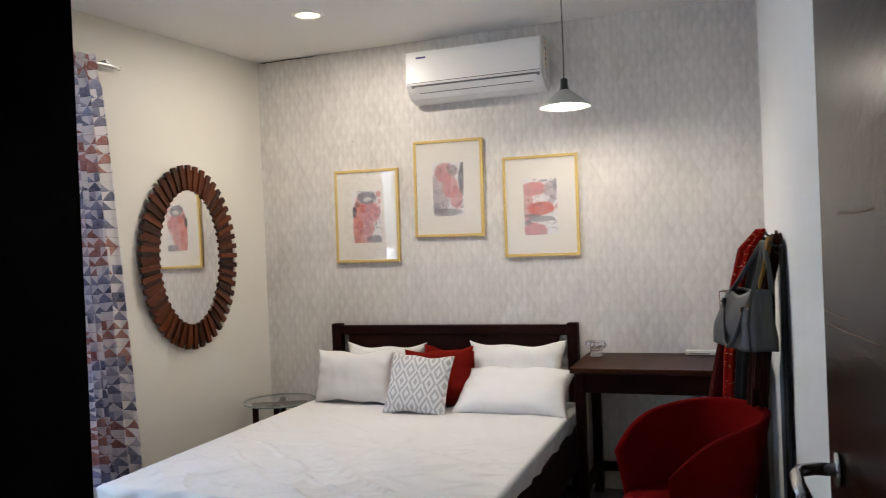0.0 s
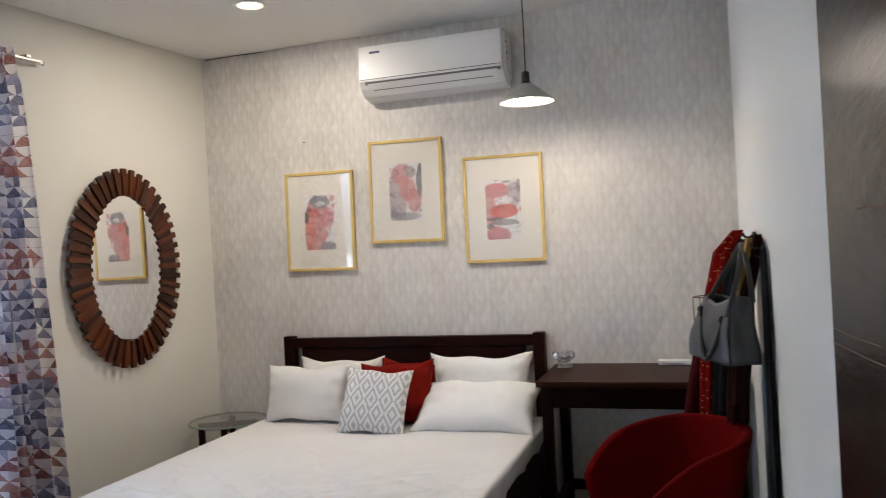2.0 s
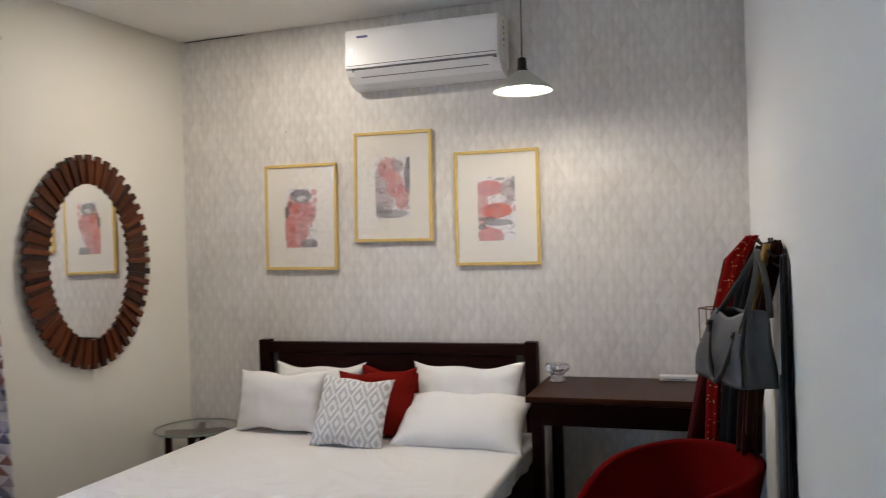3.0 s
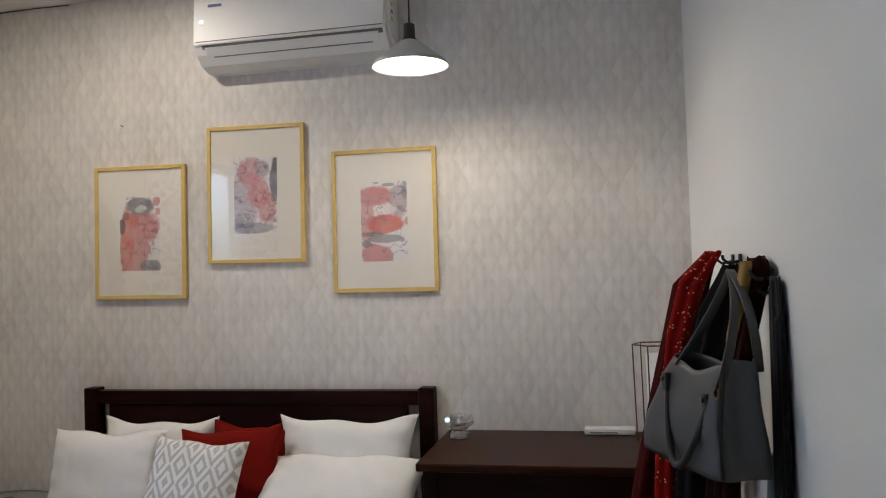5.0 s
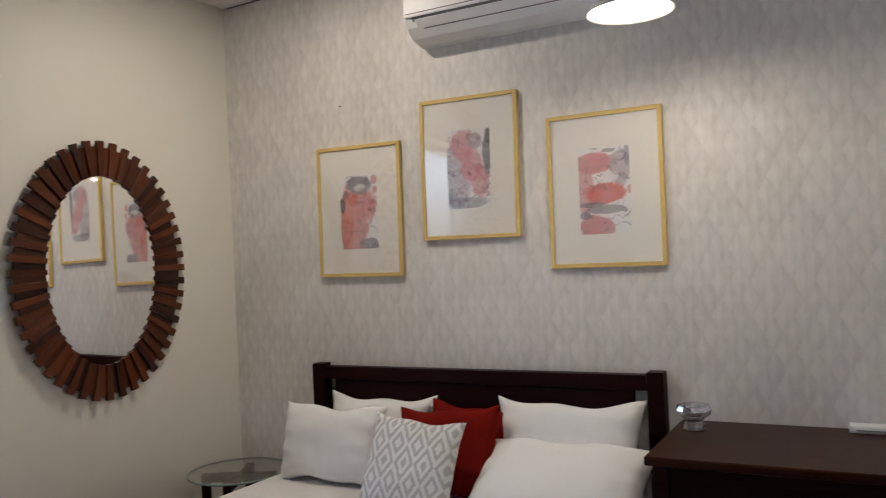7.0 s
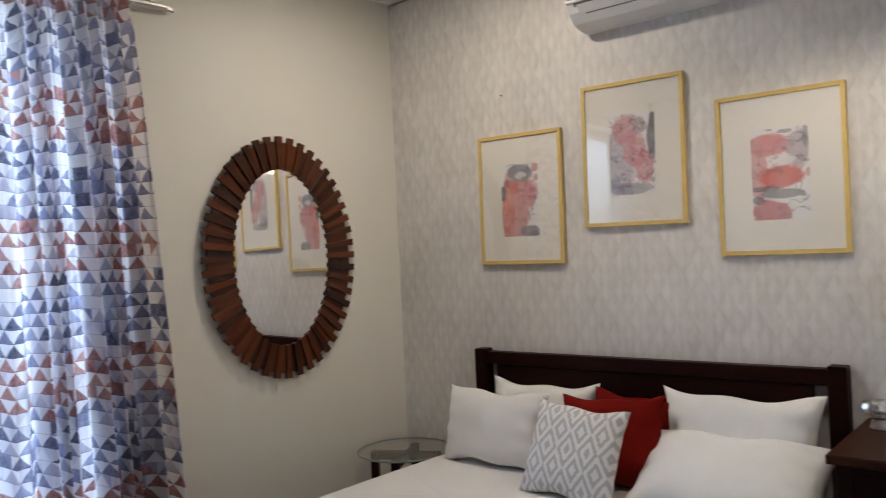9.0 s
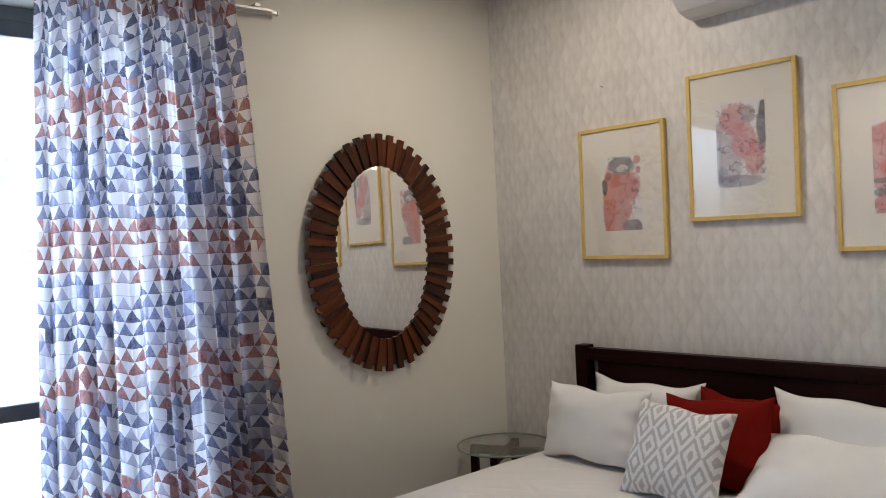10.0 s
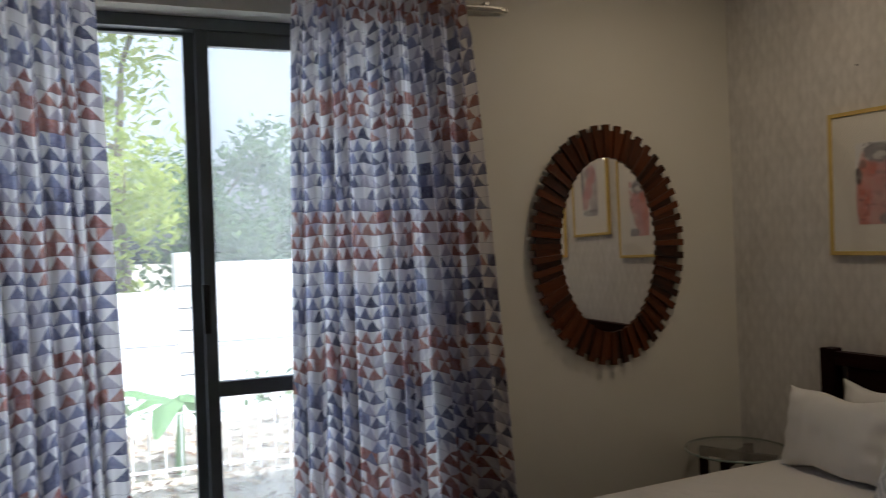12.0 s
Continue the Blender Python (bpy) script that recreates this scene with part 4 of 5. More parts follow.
def build_desk_things():
    e = thing("candle_holder", "small clear cut-glass candle holder on the desk", "candle holder", pose(-0.83, 3.86, 0.785))
    prof = [(0.0001, 0.0), (0.036, 0.0), (0.040, 0.005), (0.038, 0.020), (0.030, 0.034), (0.033, 0.042), (0.050, 0.054), (0.056, 0.068), (0.052, 0.084), (0.045, 0.088), (0.034, 0.080), (0.028, 0.058), (0.020, 0.048), (0.0001, 0.046)]
    bm = lathe(prof, 20, False)
    for v in bm.verts:
        a = math.atan2(v.co.y, v.co.x)
        k = 1 + 0.09 * math.cos(10 * a) * (1 if v.co.z > 0.03 else 0.5)
        v.co.x, v.co.y = v.co.x * k, v.co.y * k
    bmesh.ops.remove_doubles(bm, verts=bm.verts, dist=0.0006)
    part("bowl", bm, M_CUTGLASS, e, "faceted clear glass bowl")
    # wire lantern
    e = thing("lantern", "geometric brass wire lantern with white paper core", "lantern", pose(-0.090, 3.83, 0.785, 0, 0, 8))
    a, b, hh = 0.083, 0.076, 0.355
    top = [(a * math.cos(t), a * math.sin(t), hh) for t in [math.radians(60 * k) for k in range(6)]]
    bot = [(b * math.cos(t), b * math.sin(t), 0.004) for t in [math.radians(60 * k) for k in range(6)]]
    part("top_ring", tube(top, 0.003, 6, True), M_GOLD, e)
    part("base_ring", tube(bot, 0.003, 6, True), M_GOLD, e)
    for p, q in zip(top, bot):
        part("wire", tube([q, p], 0.0028, 6), M_GOLD, e)
    part("paper_core", lathe([(0.036, 0.002), (0.036, 0.32)], 32), plain("white_paper", (0.78, 0.78, 0.80), 0.8, vary=0.03), e, "white paper cylinder", True)
    e = thing("extension_box", "flat white plastic box lying on the desk", "plastic box", pose(-0.265, 3.975, 0.785))
    part("case", box(-0.095, 0.095, -0.03, 0.03, 0, 0.024, 0.004), M_ACWHITE, e)
    part("slot", box(-0.075, 0.03, -0.0315, -0.0295, 0.008, 0.012), M_ACGREY, e)


def build_chair():
    e = thing("tub_chair", "red felt upholstered tub armchair facing the room", "armchair", pose(-0.285, 2.57, 0, 0, 0, -56) @ Matrix.Diagonal((0.9, 0.9, 0.985, 1)))
    # shell: a sheet bent round three sides, back high, arms dipping to the front (front towards -y)
    bm = bmesh.new()
    nu, nv = 56, 16
    outer, inner = [], []
    for j in range(nv + 1):
        t = j / nv
        ro, ri = [], []
        for i in range(nu + 1):
            s = 2 * i / nu - 1
            ang = math.radians(90 + s * 128)
            flare = 0.22 + 0.05 * t
            hx, hy = flare * 1.08, flare
            tip = abs(s) ** 2.4
            zt = 0.80 - 0.12 * abs(s) ** 3.0 - 0.07 * max(0, (abs(s) - 0.72) / 0.28) ** 2
            z = 0.40 + (zt - 0.40) * t
            x, y = hx * math.cos(ang), hy * math.sin(ang) + 0.02 + 0.05 * t * (1 - tip)
            if abs(s) > 0.55:
                y -= (abs(s) - 0.55) * 0.18
                x *= 1 + (abs(s) - 0.55) * 0.05
            nrm = Vector((math.cos(ang), math.sin(ang), 0))
            ro.append(bm.verts.new((x, y, z)))
            ri.append(bm.verts.new((x - nrm.x * 0.034, y - nrm.y * 0.034, z)))
        outer.append(ro)
        inner.append(ri)
    for j in range(nv):
        for i in range(nu):
            bm.faces.new((outer[j][i], outer[j][i + 1], outer[j + 1][i + 1], outer[j + 1][i]))
            bm.faces.new((inner[j][i + 1], inner[j][i], inner[j + 1][i], inner[j + 1][i + 1]))
    for i in range(nu):
        bm.faces.new((outer[nv][i], outer[nv][i + 1], inner[nv][i + 1], inner[nv][i]))
        bm.faces.new((outer[0][i + 1], outer[0][i], inner[0][i], inner[0][i + 1]))
    for i in (0, nu):
        for j in range(nv):
            bm.faces.new((outer[j][i], outer[j + 1][i], inner[j + 1][i], inner[j][i]))
    sh = part("shell", bm, M_REDWOOL, e, "", True)
    bv = sh.modifiers.new("soft", "BEVEL")
    bv.width, bv.segments, bv.limit_method, bv.angle_limit = 0.013, 3, "ANGLE", radians(50)
    bm = bmesh.new()
    prof = [(0.20, 0.385), (0.235, 0.395), (0.245, 0.42), (0.235, 0.452), (0.20, 0.465), (0.0001, 0.47)]
    bm = lathe([(0.0001, 0.38)] + prof, 40, False)
    bmesh.ops.scale(bm, vec=(1.0, 1.06, 1), verts=bm.verts)
    bmesh.ops.translate(bm, vec=(0, -0.03, 0), verts=bm.verts)
    part("seat", bm, M_REDWOOL, e, "", True)
    for x, y in ((-0.17, -0.18), (0.17, -0.18), (-0.15, 0.17), (0.15, 0.17)):
        part("leg", tube([(x * 1.2, y * 1.2, 0), (x, y, 0.385)], [0.011, 0.016], 12), M_DARKWOOD, e, "", True)


build_room()
tagged(part("rug", box(-0.88, 0.02, 1.9, 3.72, 0.0, 0.009, 0.003), M_RUG), "black rug with cream curling pattern under the chair", "rug")
build_doorway()
build_window()
build_curtains()
# crack at the wallpaper's top edge, drawn as a thin black bar
e = thing("wall_crack", "rough dark crack line along the ceiling edge", "cable")
part("wire", tube([(-3.02, WALL_Y - 0.004, 2.703), (-2.8, WALL_Y - 0.004, 2.706), (-2.62, WALL_Y - 0.004, 2.704)], 0.0022, 6), M_BLACK, e, "", True)
e = thing("nail", "small bare steel nail in the wallpaper", "nail")
part("shank", tube([(-2.36, WALL_Y + 0.01, 2.125), (-2.36, WALL_Y - 0.012, 2.127)], 0.002, 8), M_BLACK, e, "", True)
part("nail_head", tube([(-2.36, WALL_Y - 0.012, 2.127), (-2.36, WALL_Y - 0.014, 2.127)], 0.0035, 10), M_CHROME, e, "", True)
build_mirror()
build_pictures()
build_aircon()
build_lamps()
build_bed()
build_pillows()
build_side_table()
build_desk()
build_desk_things()
build_chair()


# ---- coats on the side wall ----
def garment_mesh(rings, folds, seed, sides=40):
    """Cloth hanging in folds: rings of (z, centre x, centre y, half width along x, half width along y)."""
    rng = random.Random(seed)
    ph = rng.uniform(0, 6)
    bm = bmesh.new()
    out = []
    steps = 30
    for j in range(steps + 1):
        t = j / steps * (len(rings) - 1)
        k = min(int(t), len(rings) - 2)
        f = t - k
        f = f * f * (3 - 2 * f)
        z, cx, cy, hx, hy = (a * (1 - f) + b * f for a, b in zip(rings[k], rings[k + 1]))
        ring = []
        for i in range(sides):
            a = 2 * math.pi * i / sides
            w = 1 + 0.16 * math.sin(folds * a + ph + 0.5 * math.sin(3 * j / steps)) + 0.09 * noise.noise(Vector((math.cos(a) * 2, math.sin(a) * 2, z * 5 + seed)))
            ring.append(bm.verts.new((min(cx + hx * math.cos(a) * w, RIGHT_X + 0.004), cy + hy * math.sin(a) * w, z + 0.006 * math.sin(folds * a))))
        out.append(ring)
    for a, b in zip(out, out[1:]):
        for i in range(sides):
            bm.faces.new((a[i], a[(i + 1) % sides], b[(i + 1) % sides], b[i]))
    bm.faces.new(out[0])
    bm.faces.new(out[-1][::-1])
    return bm


def fleck_mat(name, base, fleck, scale, amount):
    """Dark cloth with embroidered flecks."""
    m, nt, ns, lk, bsdf = nodes_of(name)
    v = ns.new("ShaderNodeTexVoronoi")
    v.inputs["Scale"].default_value = scale
    tc = ns.new("ShaderNodeTexCoord")
    lk.new(tc.outputs["Object"], v.inputs["Vector"])
    k = math_node(nt, "LESS_THAN", v.outputs["Distance"], amount)
    dark = tuple(c * 0.6 for c in base)
    body = mix_color(nt, noise_node(nt, 12, 4), dark, base)
    lk.new(mix_color(nt, k, body, fleck), bsdf.inputs["Base Color"])
    bsdf.inputs["Roughness"].default_value = 0.85
    bump(nt, bsdf, noise_node(nt, 200, 2), 0.2, 0.002)
    return m


def build_coats():
    wx = RIGHT_X
    for y, hz in ((3.02, 1.418), (2.90, 1.418), (2.62, 1.392), (2.52, 1.385)):
        h = thing("coat_hook", "black metal double coat hook on the wall", "coat hook", pose(wx, y, hz), "coat hooks")
        part("plate", box(-0.006, 0, -0.012, 0.012, -0.03, 0.03, 0.002), M_BLACK, h)
        part("upper_prong", tube([(-0.004, 0, 0.012), (-0.030, 0, 0.008), (-0.042, 0, 0.018), (-0.044, 0, 0.028)], 0.0038, 10), M_BLACK, h, "", True)
        part("lower_prong", tube([(-0.004, 0, -0.014), (-0.02, 0, -0.020), (-0.032, 0, -0.010)], 0.004, 10), M_BLACK, h, "", True)
    maroon = plain("maroon_cotton", (0.040, 0.004, 0.004), 0.95, vary=0.2, grain=300, relief=0.2)
    stole = fleck_mat("embroidered_red", (0.26, 0.007, 0.003), (0.60, 0.32, 0.14), 85, 0.20)
    black = plain("black_cotton", (0.010, 0.010, 0.011), 0.85, vary=0.2, grain=300, relief=0.2)
    brown = wood("brown_pleats", (0.010, 0.003, 0.002), (0.040, 0.013, 0.007), 0.8, (14, 14, 1.0), 3.0, 0.0, False, 0.1)
    mustard = plain("mustard_cotton", (0.34, 0.20, 0.045), 0.9, vary=0.2, grain=250, relief=0.2)
    slate = plain("slate_wool_shadow", (0.020, 0.021, 0.024), 0.9, vary=0.2, grain=250, relief=0.25, sheen=0.1)
    denim = plain("pale_blue_cotton", (0.16, 0.18, 0.22), 0.9, vary=0.2, grain=250, relief=0.25)
    for cloth in (maroon, stole, black, brown, slate):
        cloth.node_tree.nodes["Principled BSDF"].inputs["Specular IOR Level"].default_value = 0.06
    items = [
        ("shawl", "maroon cotton shawl hanging in folds from a hook", "shawl", maroon, 5, 1,
         [(1.445, wx - 0.060, 3.02, 0.016, 0.02), (1.37, -0.035, 3.02, 0.042, 0.045), (1.20, -0.065, 3.01, 0.052, 0.06), (0.95, -0.11, 3.01, 0.066, 0.06), (0.62, -0.16, 3.02, 0.08, 0.07)]),
        ("stole", "red embroidered stole with gold flecks over the shawl", "stole", stole, 4, 2,
         [(1.453, wx - 0.060, 2.93, 0.020, 0.03), (1.38, -0.040, 2.92, 0.032, 0.035), (1.25, -0.080, 2.90, 0.027, 0.03), (0.95, -0.12, 2.90, 0.025, 0.03), (0.66, -0.14, 2.91, 0.024, 0.03)]),
        ("tunic", "black cotton tunic hanging from a hook", "tunic", black, 6, 3,
         [(1.42, wx - 0.040, 2.80, 0.016, 0.03), (1.32, 0.01, 2.82, 0.040, 0.05), (1.10, -0.02, 2.84, 0.060, 0.045), (0.70, -0.055, 2.88, 0.055, 0.045)]),
        ("scarf", "mustard yellow scarf looped over a hook", "scarf", mustard, 3, 4,
         [(1.425, 0.028, 2.545, 0.010, 0.016), (1.38, 0.020, 2.54, 0.013, 0.020), (1.276, -0.003, 2.55, 0.012, 0.020), (1.02, -0.020, 2.60, 0.010, 0.022)]),
        ("jacket", "brown pleated jacket hanging from a hook", "jacket", brown, 7, 5,
         [(1.428, 0.056, 2.57, 0.016, 0.04), (1.405, 0.053, 2.57, 0.020, 0.05), (1.25, 0.012, 2.58, 0.024, 0.05), (1.05, -0.018, 2.62, 0.028, 0.05), (0.80, -0.030, 2.66, 0.034, 0.05)]),
        # flat dark shape is part coat, part the clothes' cast shadow
        ("coat", "long slate grey wool coat merged with its shadow on the wall", "coat", slate, 6, 6,
         [(1.395, 0.066, 2.47, 0.008, 0.02), (1.34, 0.065, 2.46, 0.010, 0.03), (1.0, 0.064, 2.46, 0.012, 0.045), (0.45, 0.063, 2.46, 0.013, 0.06)]),
        ("shirt", "pale blue cotton shirt hanging below the coats", "shirt", denim, 5, 7,
         [(1.05, wx - 0.012, 2.52, 0.010, 0.02), (0.95, wx - 0.016, 2.52, 0.014, 0.03), (0.45, wx - 0.018, 2.50, 0.014, 0.035)]),
    ]
    for nm, lab, cat, mt, folds, seed, rings in items:
        if nm not in ("jacket", "coat"):
            tagged(part(nm, garment_mesh(rings, folds, seed), mt, None, "", True), lab, cat, "clothes on the hooks")
            continue
        g = thing(nm, lab, cat, None, "clothes on the hooks")
        part("body", garment_mesh(rings, folds, seed), mt, g, "", True)
        z0, cx, cy, hx, hy = rings[1]
        part("collar", garment_mesh([(z0 + 0.03, cx, cy, hx * 0.8, hy * 0.55), (z0 + 0.005, cx, cy, hx * 1.05, hy * 0.75), (z0 - 0.02, cx, cy, hx * 1.1, hy * 0.85)], 3, seed + 9, 24), mt, g, "", True)
        def slant(z):
            for (za, xa, *_), (zb, xb, *_) in zip(rings, rings[1:]):
                if za >= z >= zb:
                    return xa + (xb - xa) * (za - z) / (za - zb)
            return rings[-1][1]
        for sy in (-1, 1):
            part("sleeve", garment_mesh([(z0 - d, slant(z0 - d) - hx * k, cy + sy * hy * q, hx * 0.55, hy * 0.28) for d, k, q in ((0.02, 0.3, 0.8), (0.25, 0.5, 0.95), (0.52, 0.5, 1.0))], 3, seed + sy, 20), mt, g, "", True)


def ribbon(points, across, wide, thick):
    """A flat strap along points, its width lying along the vector across."""
    bm = bmesh.new()
    pts, rings = [Vector(p) for p in points], []
    for i, p in enumerate(pts):
        d = (pts[min(i + 1, len(pts) - 1)] - pts[max(i - 1, 0)]).normalized()
        w = (Vector(across) - d * d.dot(Vector(across))).normalized()
        n = d.cross(w)
        rings.append([bm.verts.new(p + w * wide / 2 * a + n * thick / 2 * b) for a, b in ((-1, -0.6), (-0.8, -1), (0.8, -1), (1, -0.6), (1, 0.6), (0.8, 1), (-0.8, 1), (-1, 0.6))])
    for r0, r1 in zip(rings, rings[1:]):
        for k in range(8):
            bm.faces.new((r0[k], r0[(k + 1) % 8], r1[(k + 1) % 8], r1[k]))
    bm.faces.new(rings[0][::-1])
    bm.faces.new(rings[-1])
    return bm


def arc(a, b, c, n=16):
    """A smooth bow from a over b to c."""
    a, b, c = Vector(a), Vector(b), Vector(c)
    ctl = b * 2 - (a + c) / 2
    return [a * (1 - t) ** 2 + ctl * 2 * t * (1 - t) + c * t * t for t in [k / n for k in range(n + 1)]]


def build_tote():
    # local x runs along the broad face towards its near corner, y into the bag
    m = pose(-0.125, 2.53, 1.030, 0, 0, -65.2)
    e = thing("tote_bag", "grey leather tote bag slumped on a hook by its strap", "handbag", m)
    grey = plain("grey_leather", (0.064, 0.067, 0.073), 0.5, vary=0.12, grain=160, relief=0.25, dist=0.001)
    dark = plain("dark_leather", (0.022, 0.023, 0.026), 0.45, vary=0.1, grain=160, relief=0.25, dist=0.001)
    strap_grey = plain("strap_leather", (0.038, 0.040, 0.044), 0.5, vary=0.1, grain=160, relief=0.25, dist=0.001)
    bm = bmesh.new()
    n, k = 16, 48
    rings = []
    for j in range(n + 1):
        t = j / n
        left, right = -0.168 + 0.130 * t ** 1.15, 0.165 - 0.012 * t
        front, back = 0.004 + 0.020 * t ** 2 - 0.012 * math.sin(math.pi * t), 0.122 - 0.026 * t
        cx, cy, hw, hd = (left + right) / 2, (front + back) / 2, (right - left) / 2, (back - front) / 2
        ring = []
        for i in range(k):
            a = 2 * math.pi * i / k
            ca, sa = math.cos(a), math.sin(a)
            sq = (abs(ca) ** 7 + abs(sa) ** 7) ** (-1 / 7)
            x, y = cx + hw * ca * sq, cy + hd * sa * sq
            z = 0.205 * t - 0.012 * t * math.cos(3 * ca) + 0.004 * noise.noise(Vector((x * 14, y * 14, t * 3)))
            y += 0.006 * noise.noise(Vector((x * 11, z * 11, 2.0))) - 0.014 * (1 - abs(ca)) * t * (1 if sa < 0 else -1) * 0.5
            # the near gusset is creased inwards
            if ca > 0.8:
                x -= 0.022 * max(0, 1 - abs((y - cy) / hd) * 1.4) * (0.3 + 0.7 * t)
            ring.append(bm.verts.new((x, y, z)))
        rings.append(ring)
    for a, b in zip(rings, rings[1:]):
        for i in range(k):
            bm.faces.new((a[i], a[(i + 1) % k], b[(i + 1) % k], b[i]))
    bm.faces.new(rings[0][::-1])
    body = part("body", bm, grey, e, "", True)
    sol = body.modifiers.new("leather", "SOLIDIFY")
    sol.thickness, sol.offset = 0.003, -1
    part("lining", box(-0.02, 0.135, 0.030, 0.085, 0.150, 0.176, 0.008), M_BLACK, e, "black inside of the bag")
    # dark bar added to draw the black fold at the near corner
    part("fold_strip", tube([(0.163, 0.004, 0.008), (0.164, 0.002, 0.10), (0.155, 0.018, 0.195)], 0.006, 8), dark, e, "dark strip along the near corner fold", True)
    part("handle", tube(arc((-0.030, 0.008, 0.150), (0.045, -0.022, 0.010), (0.118, 0.004, 0.128), 20), 0.0075, 8), dark, e, "dark leather handle hanging down", True)
    for x, z in ((-0.030, 0.155), (0.118, 0.133)):
        part("handle_tab", box(x - 0.009, x + 0.009, -0.002, 0.016, z - 0.014, z + 0.024, 0.003), dark, e)
        part("rivet", tube([(x, -0.001, z + 0.012), (x, -0.006, z + 0.012)], 0.005, 10), M_GOLD, e, "", True)
    inv = m.inverted()
    top = inv @ Vector((0.008, 2.62, 1.412))
    sideways = inv.to_3x3() @ Vector((1, 0.2, 0))
    for foot, bow in (((-0.010, 0.022, 0.195), (0.040, 0.07, 0.30)), ((0.150, 0.012, 0.165), (0.125, 0.065, 0.29)), ((0.148, 0.098, 0.195), (0.120, 0.10, 0.31))):
        part("strap", ribbon(arc(foot, bow, top), sideways, 0.017, 0.005), strap_grey, e, "grey leather strap reaching up to the hook", True)
    part("strap_ring", tube([(0.150 + 0.009 * math.cos(q), 0.008, 0.160 + 0.009 * math.sin(q)) for q in [math.pi * 2 * i / 16 for i in range(16)]], 0.0025, 6, True), M_GOLD, e, "small brass strap ring", True)


build_coats()
build_tote()


# ---- garden ----
M_GROUND = plain("garden_earth", (0.43, 0.39, 0.32), 0.95, vary=0.4, grain=30, coarse=2, relief=0.6, dist=0.03)
M_RENDER = plain("white_garden_wall", (0.78, 0.78, 0.77), 0.8, vary=0.05, grain=40, relief=0.2)
M_BARK = plain("bark", (0.16, 0.12, 0.09), 0.95, vary=0.3, grain=50, relief=0.6, dist=0.01)


def leaf_mat(name, a, b, clear=0.35):
    m, nt, ns, lk, bsdf = nodes_of(name)
    g = ns.new("ShaderNodeNewGeometry")
    col = mix_color(nt, g.outputs["Random Per Island"], a, b)
    lk.new(col, bsdf.inputs["Base Color"])
    bsdf.inputs["Roughness"].default_value = 0.55
    tl, mx = ns.new("ShaderNodeBsdfTranslucent"), ns.new("ShaderNodeMixShader")
    lk.new(col, tl.inputs[0])
    mx.inputs[0].default_value = clear
    lk.new(bsdf.outputs[0], mx.inputs[1])
    lk.new(tl.outputs[0], mx.inputs[2])
    lk.new(mx.outputs[0], ns["Material Output"].inputs[0])
    return m


M_LEAF = leaf_mat("yellow_green_leaf", (0.26, 0.34, 0.07), (0.46, 0.52, 0.14), 0.6)
M_LEAF2 = leaf_mat("dark_green_leaf", (0.08, 0.14, 0.06), (0.18, 0.26, 0.10), 0.5)
M_BANANA = leaf_mat("banana_leaf", (0.15, 0.27, 0.11), (0.20, 0.33, 0.14))
M_LITTER = leaf_mat("dry_leaf", (0.16, 0.09, 0.05), (0.42, 0.33, 0.22), 0.05)


def leaves_mesh(centres, count, size, rng, flat=False):
    verts, faces = [], []
    for _ in range(count):
        c, r = rng.choice(centres)
        d = Vector((rng.gauss(0, 1), rng.gauss(0, 1), rng.gauss(0, 0.8)))
        d = d.normalized() * r * rng.random() ** 0.45
        p = Vector(c) + d
        s = size * rng.uniform(0.6, 1.4)
        rot = Euler((rng.uniform(-0.9, 0.9), rng.uniform(-0.9, 0.9), rng.uniform(0, 6.28)))
        if flat:
            p = Vector((c[0] + rng.uniform(-r, r), c[1] + rng.uniform(-r, r), c[2] + rng.uniform(0, 0.02)))
            rot = Euler((rng.uniform(-0.3, 0.3), rng.uniform(-0.3, 0.3), rng.uniform(0, 6.28)))
        m = rot.to_matrix()
        i = len(verts)
        for q in ((-1, 0, 0), (-0.2, 0.42, 0.08), (1, 0, -0.1), (-0.2, -0.42, 0.08)):
            verts.append(p + m @ (Vector(q) * s))
        faces += [(i, i + 2, i + 1), (i, i + 3, i + 2)]
    me = bpy.data.meshes.new("leaves")
    me.from_pydata(verts, [], faces)
    return me


def tree(name, label, x, y, height, spread, seed, material, count, size, base=-0.14, bare=0.35):
    rng = random.Random(seed)
    e = thing(name, label, "tree" if name == "tree" else "shrub", pose(x, y, base))
    lean = rng.uniform(-0.2, 0.2)
    trunk = [(lean * t * t * 0.6, 0.1 * math.sin(3 * t + seed), height * 0.75 * t) for t in [k / 8 for k in range(9)]]
    part("trunk", tube(trunk, [0.07 * height / 3 * (1 - 0.75 * k / 8) for k in range(9)], 10), M_BARK, e, "", True)
    centres = []
    for k in range(9):
        t = bare + (1 - bare) * k / 8
        a = rng.uniform(0, 6.28)
        p0 = Vector(trunk[min(8, int(t * 8))])
        ln = spread * rng.uniform(0.55, 1.0)
        p2 = p0 + Vector((math.cos(a) * ln, math.sin(a) * ln, height * 0.22 * rng.uniform(0.4, 1.1)))
        p1 = (p0 + p2) / 2 + Vector((0, 0, 0.08))
        part("limb", tube([p0, p1, p2], [0.022 * height / 3, 0.014 * height / 3, 0.005], 6), M_BARK, e, "", True)
        centres += [(p2, spread * 0.42), (p1, spread * 0.36)]
    me = leaves_mesh(centres, count, size, rng)
    me.materials.append(material)
    c = new("crown", me)
    c.parent = e
    return e


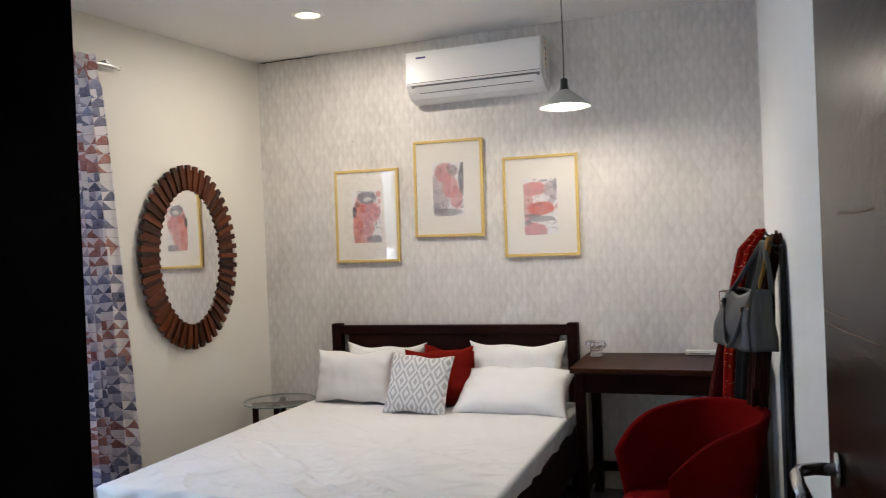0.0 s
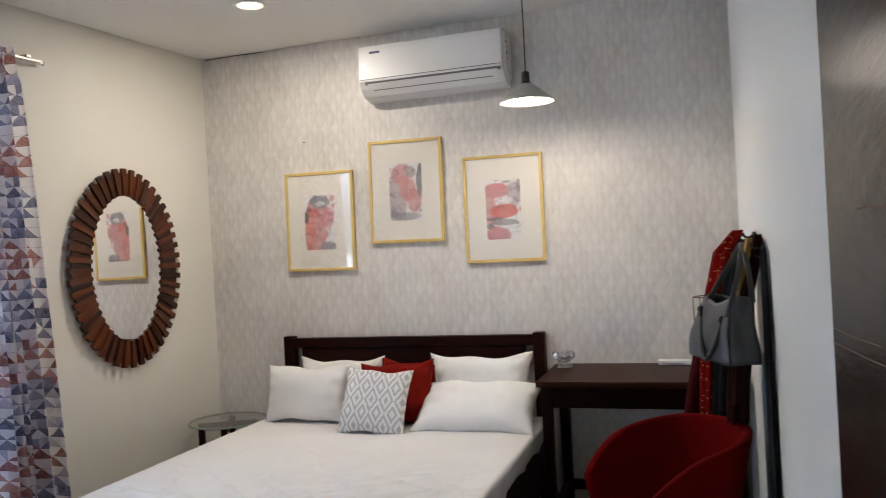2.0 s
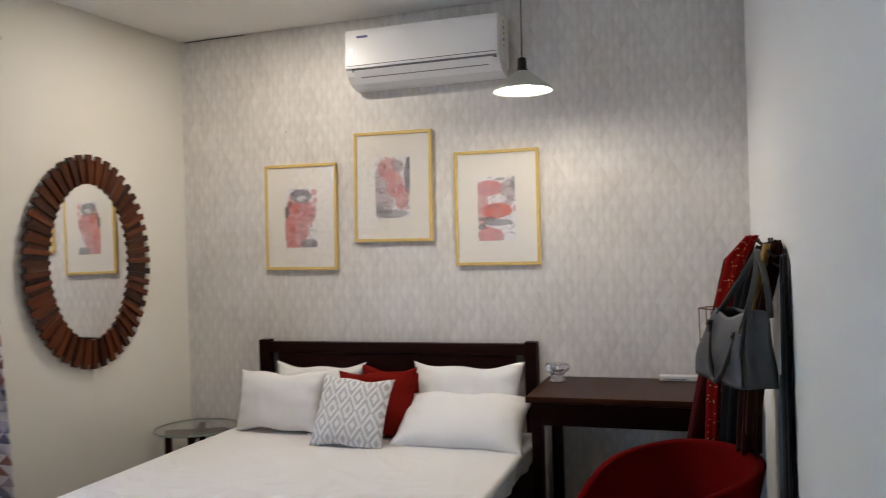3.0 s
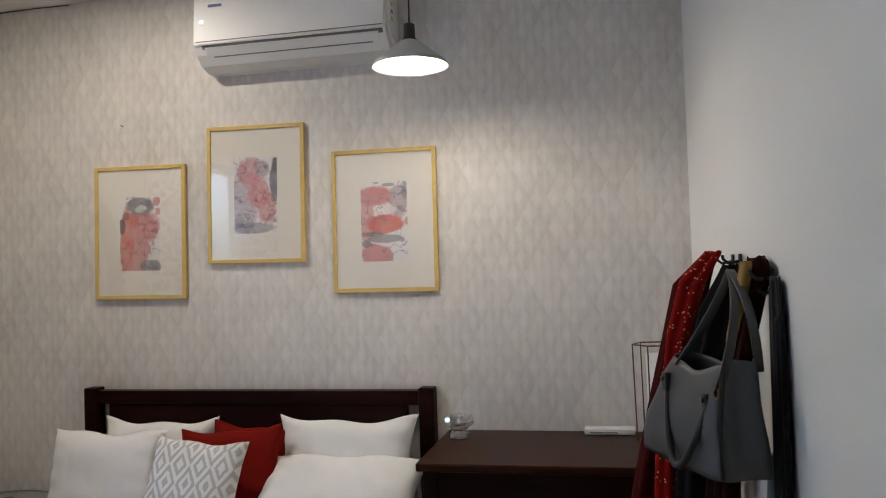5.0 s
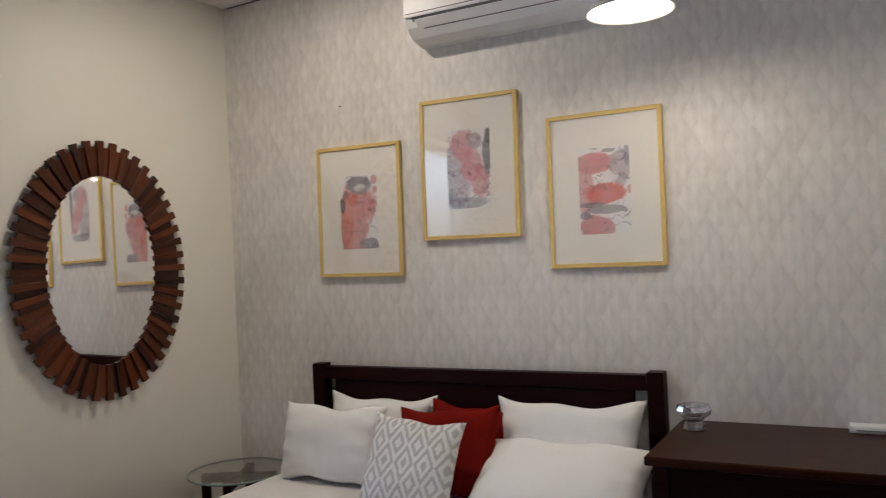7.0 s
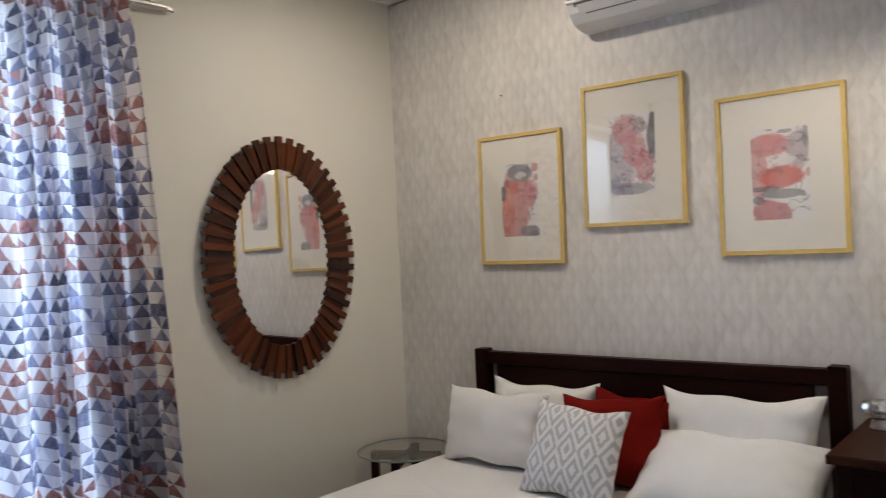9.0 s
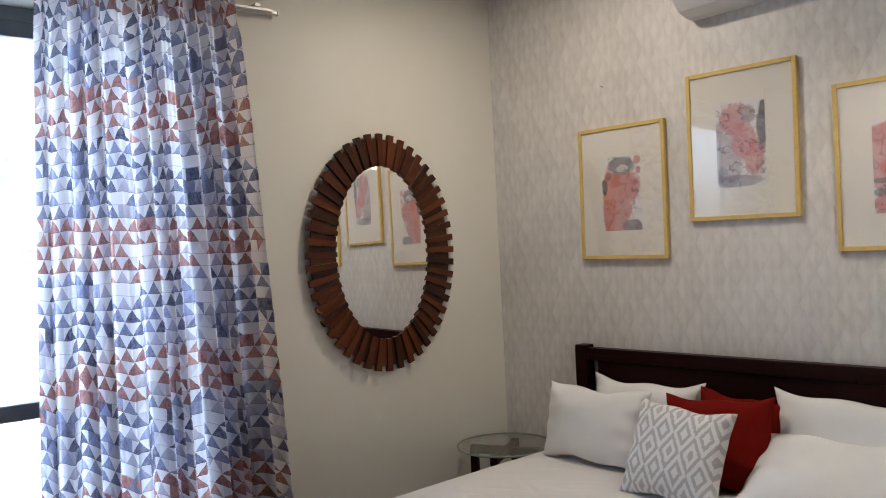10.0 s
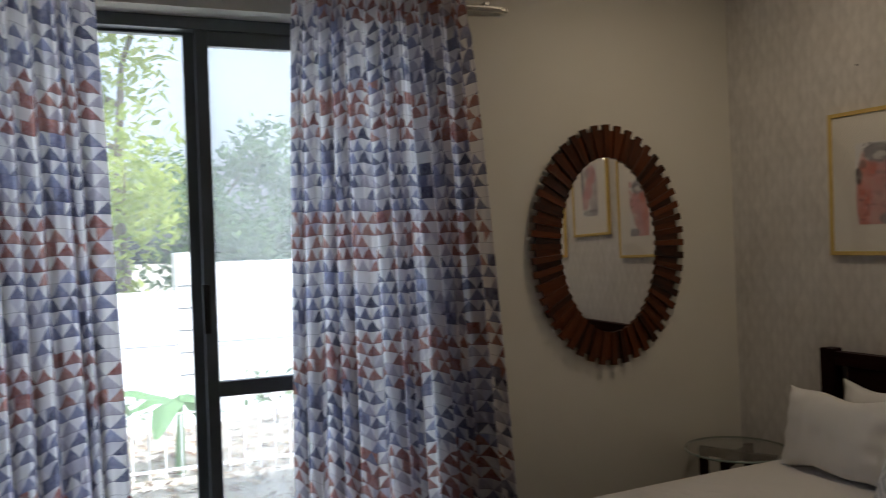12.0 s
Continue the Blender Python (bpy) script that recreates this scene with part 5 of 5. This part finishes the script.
def build_garden():
    structure("ground", box(-400, 400, -400, 400, -0.32, -0.14), M_GROUND, "dry pale garden earth with leaf litter", category="ground")
    w = tagged(part("garden_wall", box(-8.15, -8.0, -8, 2.02, -0.2, 1.14, 0.01), M_RENDER), "white rendered garden boundary wall", "wall", kind="structure")
    part("upper_section", box(-8.16, -8.01, 2.28, 12, -0.2, 1.40, 0.01), M_RENDER, w)
    p = part("gate_pillar", box(-8.25, -7.96, 2.02, 2.28, -0.2, 1.50, 0.01), M_RENDER, w)
    for k in range(6):
        part("joint", box(-7.962, -7.954, 2.03, 2.28, 0.13 + 0.21 * k, 0.142 + 0.21 * k), M_ALU, p)
    cb = thing("garden_cable", "thin grey cable running along the white wall", "cable")
    part("wire", tube([(-7.975, -6 + k * 0.9, 0.63 + 0.01 * math.sin(k)) for k in range(20)], 0.007, 6), M_ALU, cb, "", True)
    rl = thing("garden_railing", "low white metal railing standing in the garden", "railing", LEFT @ pose(-2.9, 0, 0))
    part("top_rail", box(-0.012, 0.012, -4.6, -0.6, 0.32, 0.332, 0.003), M_RENDER, rl)
    part("bottom_rail", box(-0.012, 0.012, -4.6, -0.6, -0.08, -0.06, 0.003), M_RENDER, rl)
    rod = None
    for k in range(37):
        p_ = pose(0, -4.6 + k * 0.111, 0)
        if rod is None:
            rod = part("bar", box(-0.005, 0.005, -0.005, 0.005, -0.14, 0.32), M_RENDER, rl, "", False, p_)
        else:
            b_ = new("bar", rod.data)
            b_.parent, b_.matrix_basis = rl, p_
    tree("tree", "yellow-green leafy tree behind the white wall", -9.5, 1.75, 5.0, 1.7, 3, M_LEAF, 6500, 0.07, bare=0.12)
    tree("tree", "yellow-green leafy tree with drooping branches", -9.6, 0.45, 4.8, 1.7, 4, M_LEAF, 4500, 0.075, bare=0.12)
    tree("tree", "dark green dense tree beyond the garden wall", -12.5, 3.2, 3.3, 1.5, 5, M_LEAF2, 5200, 0.085, bare=0.1)
    tree("tree", "dark green dense tree beyond the garden wall", -12.8, 5.2, 3.0, 1.5, 6, M_LEAF2, 4600, 0.085, bare=0.1)
    tree("tree", "dark green dense tree beyond the garden wall", -12.2, 7.4, 3.2, 1.6, 7, M_LEAF2, 4200, 0.085, bare=0.1)
    # low shrubs at the foot of the wall
    for k, (x, y, h) in enumerate(((-7.6, 2.75, 0.55), (-7.5, 1.5, 0.4), (-7.4, 3.4, 0.45), (-7.6, 0.6, 0.5))):
        tree("shrub", "small sparse green shrub by the wall", x, y, h, 0.25, 20 + k, M_LEAF2, 70, 0.05)
    # banana plant
    b = thing("banana_plant", "young banana plant with broad green leaves", "plant", pose(-6.3, 1.80, -0.14) @ Matrix.Diagonal((1.1, 1.1, 1.6, 1)))
    part("stem", tube([(0, 0, 0), (0.01, 0.01, 0.18), (0, 0.02, 0.36)], [0.035, 0.028, 0.015], 12), M_BANANA, b, "", True)
    for ang, ln, up, drop in ((250, 0.50, 0.10, 0.06), (285, 0.32, 0.08, 0.10), (80, 0.32, 0.08, 0.16), (150, 0.40, 0.10, 0.25), (330, 0.34, 0.08, 0.20)):
        bm = bmesh.new()
        rows_ = []
        for j in range(13):
            t = j / 12
            wd = 0.085 * math.sin(math.pi * min(1, t * 0.92 + 0.06)) ** 0.7
            x = ln * t
            z = 0.33 + up * math.sin(t * 1.6) - drop * t * t
            rows_.append([bm.verts.new((x, k * wd / 2, z - 0.25 * abs(k) * wd / 2 + 0.004 * math.sin(14 * t))) for k in (-2, -1, 0, 1, 2)])
        for r0, r1 in zip(rows_, rows_[1:]):
            for k in range(4):
                bm.faces.new((r0[k], r0[k + 1], r1[k + 1], r1[k]))
        part("leaf", bm, M_BANANA, b, "", True, pose(0, 0, 0, 0, 0, ang))
    rng = random.Random(11)
    me = leaves_mesh([((-6.0, 2.0, -0.135), 1.9), ((-6.5, 3.5, -0.135), 1.4), ((-6.2, 0.5, -0.135), 1.6)], 2600, 0.045, rng, True)
    me.materials.append(M_LITTER)
    tagged(new("leaf_litter", me), "scattered dry brown leaves on the garden ground", "leaves", kind="stuff")


build_garden()
